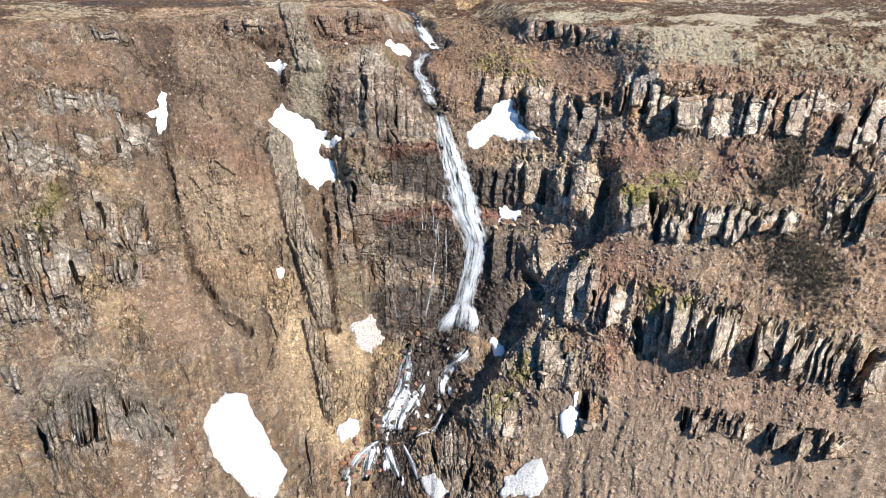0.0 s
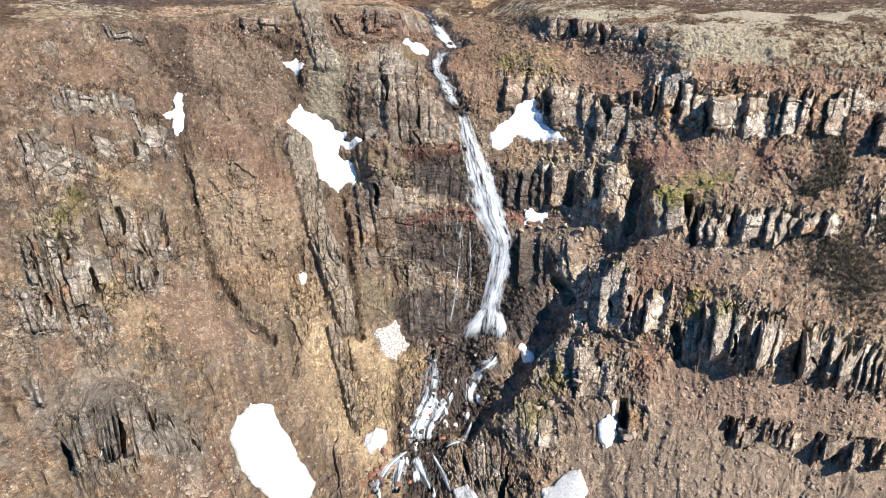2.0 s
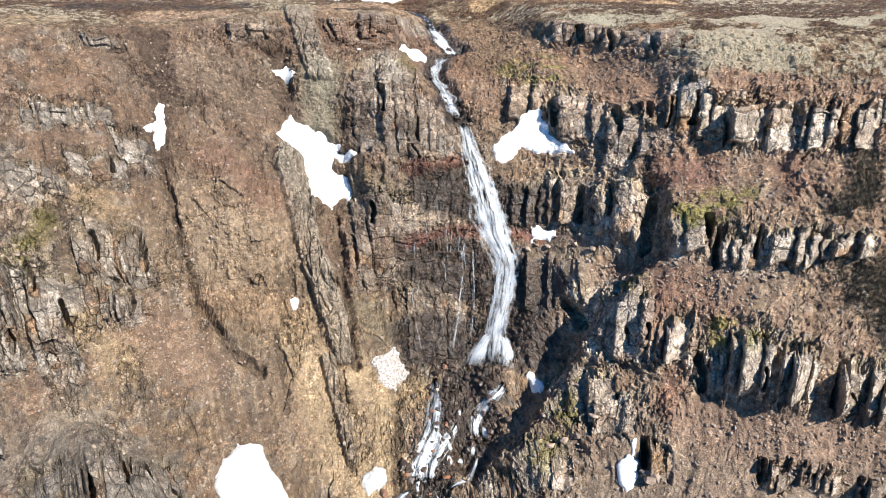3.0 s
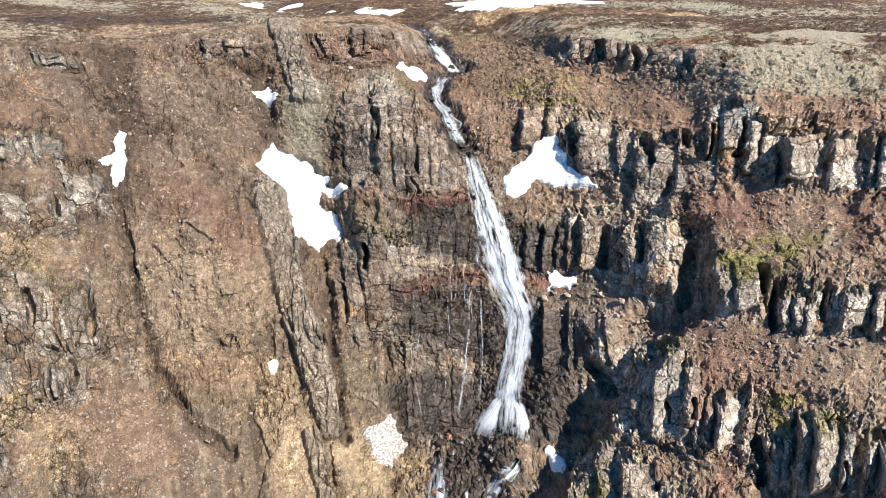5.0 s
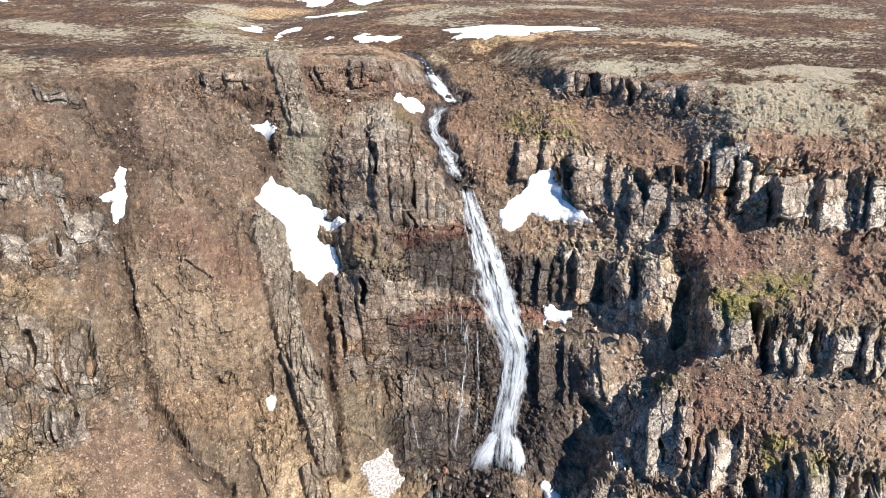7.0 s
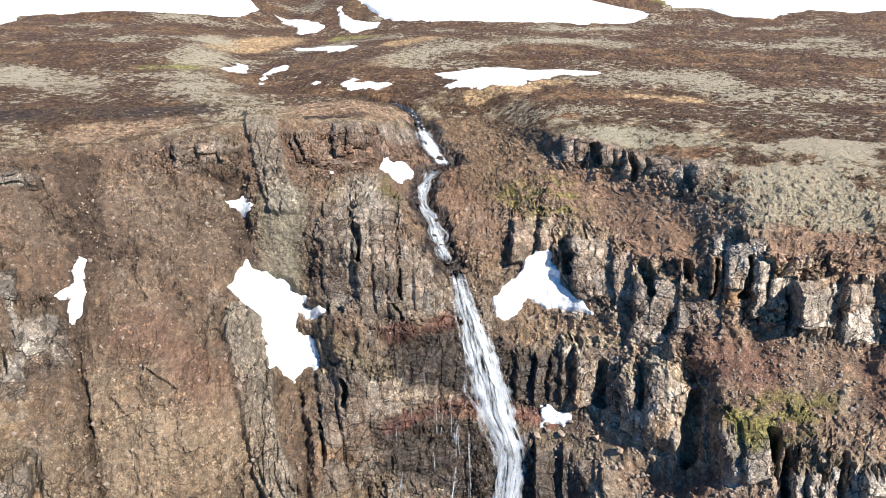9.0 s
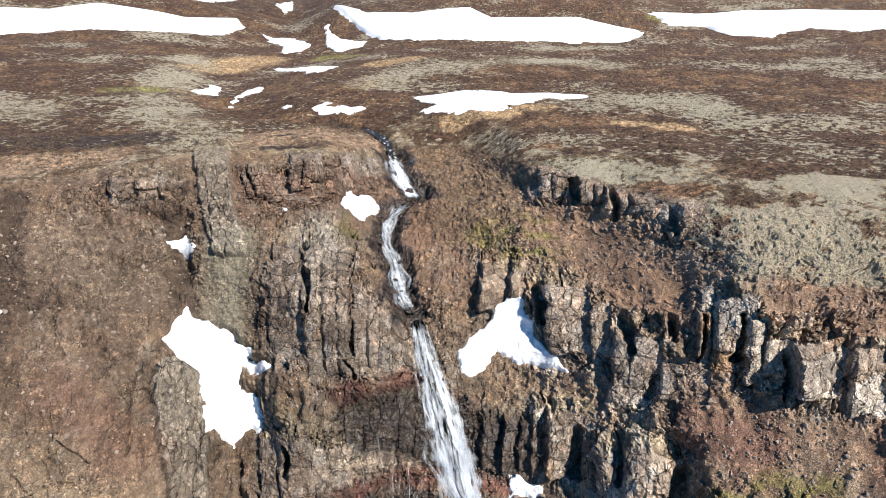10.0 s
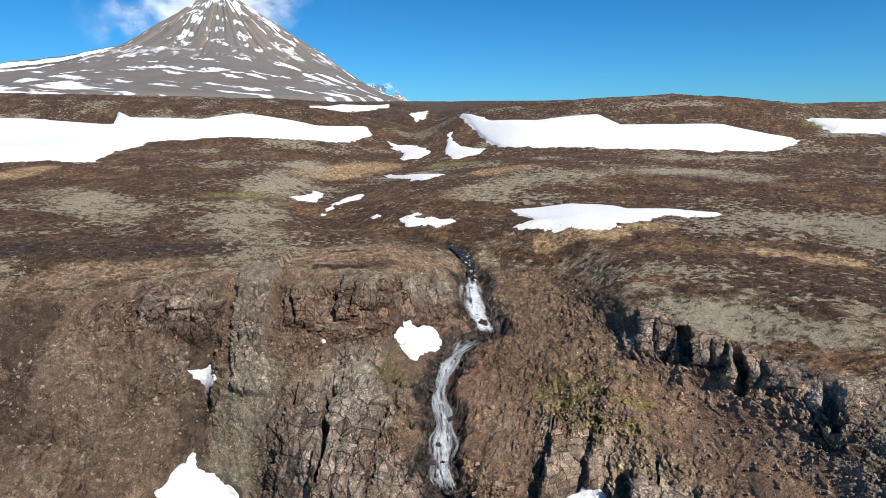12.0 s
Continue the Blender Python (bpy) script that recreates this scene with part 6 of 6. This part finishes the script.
def snow_ridge():
    """A long flat ridge with snow between thin dark rock ledges."""
    x, s = np.meshgrid(np.linspace(-6200, -1900, 700), np.linspace(-0.3, 1.2, 160))
    top = np.interp(x, [-6200, -4600, -3404, -3001, -2650, -1900], [250, 330, 402, 424, 470, 480])
    rough = fbm(x / 90, s * 6, 0 * x, 4, 371)
    y = 3360 - 620 * s
    z = np.where(s < 0, top + 260 * s, top + (130 - top) * s) + 6 * rough
    w = s + 0.03 * fbm(x / 260, 0 * x, 0 * x, 3, 373) + 0.02 * rough
    rock = smooth01(0.035, 0.015, w) + smooth01(0.15, 0.165, w) * smooth01(0.235, 0.215, w) * smooth01(-0.25, 0.1, fbm(x / 300, s * 3, 0 * x, 3, 375))
    rock = rock + smooth01(0.42, 0.47, w) * smooth01(-0.3, 0.05, fbm(x / 50, s * 5, 0 * x, 4, 377))
    c = mixed(np.zeros(x.shape + (3,), np.float32) + np.array((0.80, 0.82, 0.85), np.float32), (0.10, 0.09, 0.085), rock)
    me, _ = grid_mesh("mountain_ridge", x, y, z)
    attribute(me, "tint", c.reshape(-1, 3))
    me.materials.append(MAT_MOUNTAIN)
    tagged(new("mountain_ridge", me), "distant snow-covered ridge behind the cone mountain", "mountain", kind="structure")


snow_ridge()


# ---- thin cloud about the summit ----
def cloud(name, x0, x1, z0, z1, y, seed, label, wide=170):
    u, v = np.meshgrid(np.linspace(-1, 1, 160), np.linspace(-1, 1, 80))
    x = (x0 + x1) / 2 + u * (x1 - x0) / 2
    z = (z0 + z1) / 2 + v * (z1 - z0) / 2
    n = fbm(x / wide + seed, z / (wide * 0.8), u * 0, 5, seed)
    yy = y + 40 * n
    body = smooth01(-0.15, 0.75, 0.85 - np.hypot(u, v) + 0.75 * n) * smooth01(1.0, 0.6, np.maximum(np.abs(u), np.abs(v)))
    me, _ = grid_mesh(name, x, yy, z)
    attribute(me, "body", body.ravel() * 0.8)
    me.shade_smooth()
    me.materials.append(MAT_CLOUD)
    tagged(new(name, me), label, "cloud", kind="structure")


def cloud_material():
    m, n, l, p = material("cloud")
    p.inputs["Base Color"].default_value = (0.9, 0.92, 0.95, 1)
    p.inputs["Roughness"].default_value = 1.0
    a = n.new("ShaderNodeAttribute")
    a.attribute_name = "body"
    l.new(a.outputs["Fac"], p.inputs["Alpha"])
    return m


MAT_CLOUD = cloud_material()
cloud("backdrop_cloud", -2900, -1050, 400, 900, 3330, 5, "thin white cloud drifting behind the summit", 260)
cloud("backdrop_cloud_low", -1120, -900, 165, 245, 3360, 9, "small white cloud low over the moor", 60)


# ---- loose rock ----
def rock_mesh(name, seed, flat=0.7):
    """An angular stone of about unit size."""
    rng = random.Random(seed)
    bm = bmesh.new()
    for _ in range(16):
        v = Vector((rng.gauss(0, 1), rng.gauss(0, 1), rng.gauss(0, 1))).normalized()
        bm.verts.new((v.x * rng.uniform(0.42, 0.55), v.y * rng.uniform(0.35, 0.5), v.z * flat * rng.uniform(0.4, 0.52)))
    bmesh.ops.convex_hull(bm, input=list(bm.verts))
    bmesh.ops.delete(bm, geom=[v for v in bm.verts if not v.link_faces], context="VERTS")
    me = bpy.data.meshes.new(name)
    bm.to_mesh(me)
    bm.free()
    return me


def stone_material(name, dark, pale, rough):
    m, n, l, p = material(name)
    a = fractal(n, l, 3.0, 6, 0.7)
    info = n.new("ShaderNodeObjectInfo")
    c = ramp(n, l, a.outputs[0], [(0.3, dark), (0.7, pale)])
    tone = ramp(n, l, info.outputs["Random"], [(0.0, (0.7, 0.66, 0.62)), (0.6, (1.1, 1.05, 1.0)), (1.0, (1.35, 1.2, 1.05))])
    l.new(times(n, l, c.outputs[0], tone.outputs[0]), p.inputs["Base Color"])
    p.inputs["Roughness"].default_value = rough
    relief(n, l, p, [(a.outputs[0], 0.7, 0.12)])
    return m


MAT_STONE = stone_material("stone", (0.17, 0.125, 0.095), (0.37, 0.31, 0.25), 0.9)
MAT_WETSTONE = stone_material("wet_stone", (0.03, 0.024, 0.022), (0.085, 0.062, 0.05), 0.28)
ROCKS = [rock_mesh("boulder", 900 + k, 0.6 + 0.1 * (k % 4)) for k in range(9)]
for r in ROCKS:
    r.materials.append(MAT_STONE)
WETROCKS = [rock_mesh("stone", 950 + k, 0.6 + 0.1 * (k % 3)) for k in range(6)]
for r in WETROCKS:
    r.materials.append(MAT_WETSTONE)


def along(pts, t):
    P = np.array(pts, float)
    seg = np.r_[0, np.cumsum(np.hypot(*np.diff(P, axis=0).T))]
    return np.interp(t * seg[-1], seg, P[:, 0]), np.interp(t * seg[-1], seg, P[:, 1])


def boulders(name, pts, wide, count, lo, hi, meshes, label, group, seed, sink=0.12):
    rng = random.Random(seed)
    for _ in range(count):
        x, q = along(pts, rng.random())
        x, q = x + rng.gauss(0, wide), q + rng.gauss(0, wide * 0.7)
        size = lo + (hi - lo) * rng.random() ** 2.5
        p = surf(np.array([x]), np.array([q]), size * sink)[0]
        ob = new(name, rng.choice(meshes))
        ob.matrix_world = Matrix.LocRotScale(Vector(p), Euler((rng.uniform(-0.4, 0.4), rng.uniform(-0.4, 0.4), rng.uniform(0, 6.3))), Vector((size, size * rng.uniform(0.7, 1.1), size * rng.uniform(0.7, 1.1))))
        tagged(ob, label, "rock", group)


boulders("stone", W_casA, 1.1, 60, 0.35, 1.3, WETROCKS, "dark wet stone in the stream below the fall", "stones in the stream", 1)
boulders("stone", W_casB, 1.0, 40, 0.35, 1.2, WETROCKS, "dark wet stone in the stream below the fall", "stones in the stream", 2)
boulders("stone", W_lowA + W_lowC, 1.6, 40, 0.35, 1.2, WETROCKS, "dark wet stone in the stream below the fall", "stones in the stream", 3)
boulders("stone", WET_F[:1] + W_casA[:1], 1.0, 36, 0.35, 1.1, WETROCKS, "dark wet stone at the foot of the fall", "stones in the stream", 4)
MAT_RUSTSTONE = stone_material("rust_stone", (0.10, 0.045, 0.028), (0.27, 0.135, 0.075), 0.6)
RUSTROCKS = [rock_mesh("stone", 970 + k, 0.6 + 0.1 * (k % 3)) for k in range(5)]
for r in RUSTROCKS:
    r.materials.append(MAT_RUSTSTONE)
boulders("stone", W_casA, 1.7, 50, 0.3, 1.1, RUSTROCKS, "rusty orange-brown stone in the stream bed", "stones in the stream", 21)
boulders("stone", W_lowA + W_lowC, 1.8, 36, 0.3, 1.1, RUSTROCKS, "rusty orange-brown stone in the stream bed", "stones in the stream", 22)
boulders("stone", W_link, 1.3, 30, 0.3, 0.9, WETROCKS, "dark wet stone beside the upper chute", "stones in the stream", 5)
boulders("boulder", SCREE_D, 1.6, 50, 0.25, 1.0, ROCKS, "angular brown boulder lying in scree", "boulders in the scree", 6)
boulders("boulder", RILLS, 4.0, 45, 0.2, 0.65, ROCKS, "angular grey-brown boulder on the scree slope", "boulders in the scree", 7)
boulders("boulder", RILLS_B, 2.0, 40, 0.2, 0.6, ROCKS, "angular grey-brown boulder on the scree slope", "boulders in the scree", 8)
boulders("boulder", SCREE_F, 1.5, 36, 0.3, 0.9, ROCKS, "broken reddish boulder below the grey dome", "boulders in the scree", 9)
boulders("boulder", SCREE_C, 2.0, 30, 0.25, 0.8, ROCKS, "angular brown boulder lying in scree", "boulders in the scree", 10)
boulders("boulder", MOSS_D, 2.2, 30, 0.3, 1.1, ROCKS, "lichen-spotted boulder on the mossy ridge", "boulders in the scree", 11)
boulders("boulder", [CRAGS_FOOT[4][:1] + CRAGS_FOOT[4][3:4], CRAGS_FOOT[4][1:2] + CRAGS_FOOT[4][3:4]], 0.2, 2, 1.8, 2.2, ROCKS, "large pale orange boulder above a snow strip", "boulders in the scree", 12)


def scattered(name, spots, tri_fn, mat, label, category):
    verts, faces = [], []
    for p, n_, rng in spots:
        tri_fn(verts, faces, p, n_, rng)
    me = bpy.data.meshes.new(name)
    me.from_pydata(verts, [], faces)
    me.materials.append(mat)
    return tagged(new(name, me), label, category, kind="stuff")


# small stones over the slopes
ROCK_TEMPLATES = []
for r in ROCKS[:5]:
    ROCK_TEMPLATES.append((np.array([v.co[:] for v in r.vertices]), [tuple(f.vertices) for f in r.polygons]))


def pebble(verts, faces, p, size, rng):
    co, fs = rng.choice(ROCK_TEMPLATES)
    m = np.array(Euler((rng.uniform(0, 6), rng.uniform(0, 6), rng.uniform(0, 6))).to_matrix())
    base = len(verts)
    verts += [tuple(v) for v in (co @ m.T) * size + p]
    faces += [tuple(base + i for i in f) for f in fs]


def face_spots(pts, wide, count, lo, hi, rng, out):
    t = [along(pts, rng.random()) for _ in range(count)]
    xs = np.array([a + rng.gauss(0, wide) for a, _ in t])
    qs = np.array([b + rng.gauss(0, wide * 0.7) for _, b in t])
    ps = surf(xs, qs, 0.03)
    for p in ps:
        out.append((p, lo + (hi - lo) * rng.random() ** 3, rng))


rng = random.Random(77)
spots = []
for pts, wide, count in ((SOIL_GRAVEL, 1.8, 500), (LICHEN_SLOPE[1:6], 1.6, 420), (SOIL_RIM, 1.2, 350), (MOSS_A, 2.2, 260), (SOIL_STEP, 1.8, 110), (SOIL_DOME_B, 4.0, 220), (SOIL_LOW, 3.0, 260), (RILLS, 5.0, 900), (RILLS_B, 2.2, 600), (SCREE_A, 1.8, 120), (SCREE_B, 1.8, 320), (SCREE_C, 2.2, 420), (SCREE_D, 1.8, 320), (SCREE_E, 3.0, 260), (SCREE_F, 2.0, 260), (W_casA, 2.2, 260), (MOSS_D, 2.5, 260), (GRASS_C, 3.0, 120), (GULLY_A, 1.2, 160)):
    face_spots(pts, wide, count, 0.10, 0.38, rng, spots)
for _ in range(9000):  # single stones all over the wall
    r_, c_ = rng.randrange(40, NF - 4), rng.randrange(FINE_I, len(COLS) - FINE_I)
    if FACE[r_, c_] < 0.5 and wet[r_, c_] < 0.4:
        spots.append((np.array((PX[r_, c_], PY[r_, c_], PZ[r_, c_])), 0.07 + 0.50 * rng.random() ** 5, rng))
scattered("scree_stones", spots, pebble, MAT_STONE, "scattered small angular grey-brown scree stones", "stones")


# ---- shrubs and tufts ----
def leaf_material(name, a, b):
    m, n, l, p = material(name)
    geo = n.new("ShaderNodeNewGeometry")
    c = ramp(n, l, geo.outputs["Random Per Island"], [(0.0, a), (1.0, b)])
    l.new(c.outputs[0], p.inputs["Base Color"])
    p.inputs["Roughness"].default_value = 0.85
    return m


def tuft(verts, faces, p, size, rng):
    for _ in range(11):
        a, lean = rng.uniform(0, 6.28), rng.uniform(0.2, 1.0)
        d = Vector((math.cos(a) * lean, math.sin(a) * lean - 0.25, rng.uniform(0.5, 1.0))).normalized() * size * rng.uniform(0.6, 1.2)
        w = Vector((-math.sin(a), math.cos(a), 0)) * size * 0.07
        o = Vector(p) + Vector((rng.uniform(-1, 1), rng.uniform(-1, 1), 0)) * size * 0.4
        base = len(verts)
        verts += [tuple(o - w), tuple(o + w), tuple(o + d * 0.6 + w * 0.7), tuple(o + d)]
        faces.append((base, base + 1, base + 2, base + 3))


MAT_SHRUB = leaf_material("shrub", (0.05, 0.042, 0.028), (0.17, 0.135, 0.085))
MAT_HEATH = leaf_material("heath", (0.055, 0.034, 0.022), (0.22, 0.15, 0.08))
spots = []
for pts, wide, count in ((SHRUB_A, 1.9, 1500), (SHRUB_B, 1.0, 800), (SHRUB_C, 1.3, 500)):
    face_spots(pts, wide, count, 0.25, 0.6, rng, spots)
scattered("birch_scrub", spots, tuft, MAT_SHRUB, "leafless grey-brown dwarf birch scrub on the slope", "shrubs")
spots = []
rows = np.arange(NF - 10, NF + 210)
for _ in range(24000):
    r_, c_ = rng.choice(rows), rng.randrange(FINE_I, len(COLS) - FINE_I)
    if M2[r_, c_] + 0.4 * M1[r_, c_] > 0.12 or BY[r_, c_] > 175:
        continue
    spots.append(((PX[r_, c_], PY[r_, c_], PZ[r_, c_]), rng.uniform(0.14, 0.38), rng))
scattered("heather", spots, tuft, MAT_HEATH, "low dark brown heather tufts on the moor", "heather")


# ---- the brook on the moor ----
def brook():
    P = np.array(MOOR_BROOK[:4], float)
    seg = np.r_[0, np.cumsum(np.hypot(*np.diff(P, axis=0).T))]
    n = 60
    s = np.linspace(0, seg[-1], n)
    cx, cy_ = np.interp(s, seg, P[:, 0]), np.interp(s, seg, P[:, 1])
    k = np.ones(7) / 7
    cx, cy_ = np.convolve(np.pad(cx, 3, mode="edge"), k, "valid"), np.convolve(np.pad(cy_, 3, mode="edge"), k, "valid")
    dx, dy = np.gradient(cx), np.gradient(cy_)
    ln = np.hypot(dx, dy)
    half = 0.55 + 0.35 * np.array([noise.noise((v * 0.3, 5, 1)) for v in s])
    across = np.linspace(-1, 1, 5)
    X = cx[:, None] - dy[:, None] / ln[:, None] * half[:, None] * across
    Y = cy_[:, None] + dx[:, None] / ln[:, None] * half[:, None] * across
    rows_sel = slice(NF - 30, NF + 420)
    gx, gy, gz = SX[rows_sel].ravel()[::3], SY[rows_sel].ravel()[::3], SZ[rows_sel].ravel()[::3]
    Z = np.zeros_like(X)
    for i in range(n):
        near = (np.abs(gx - cx[i]) < 3) & (np.abs(gy - cy_[i]) < 3)
        d2 = (gx[near] - cx[i]) ** 2 + (gy[near] - cy_[i]) ** 2
        Z[i] = gz[near][np.argsort(d2)[:6]].mean() if near.any() else plateau_z(cx[i:i + 1], cy_[i:i + 1])[0]
    Z = np.convolve(np.pad(Z[:, 0], 4, mode="edge"), np.ones(9) / 9, "valid")[:, None] + 0.14 + 0 * X
    me, _ = grid_mesh("brook", X, Y, Z)
    me.shade_smooth()
    me.materials.append(MAT_BROOK)
    tagged(new("brook", me), "narrow dark brook running to the brink", "stream", kind="structure")


brook()
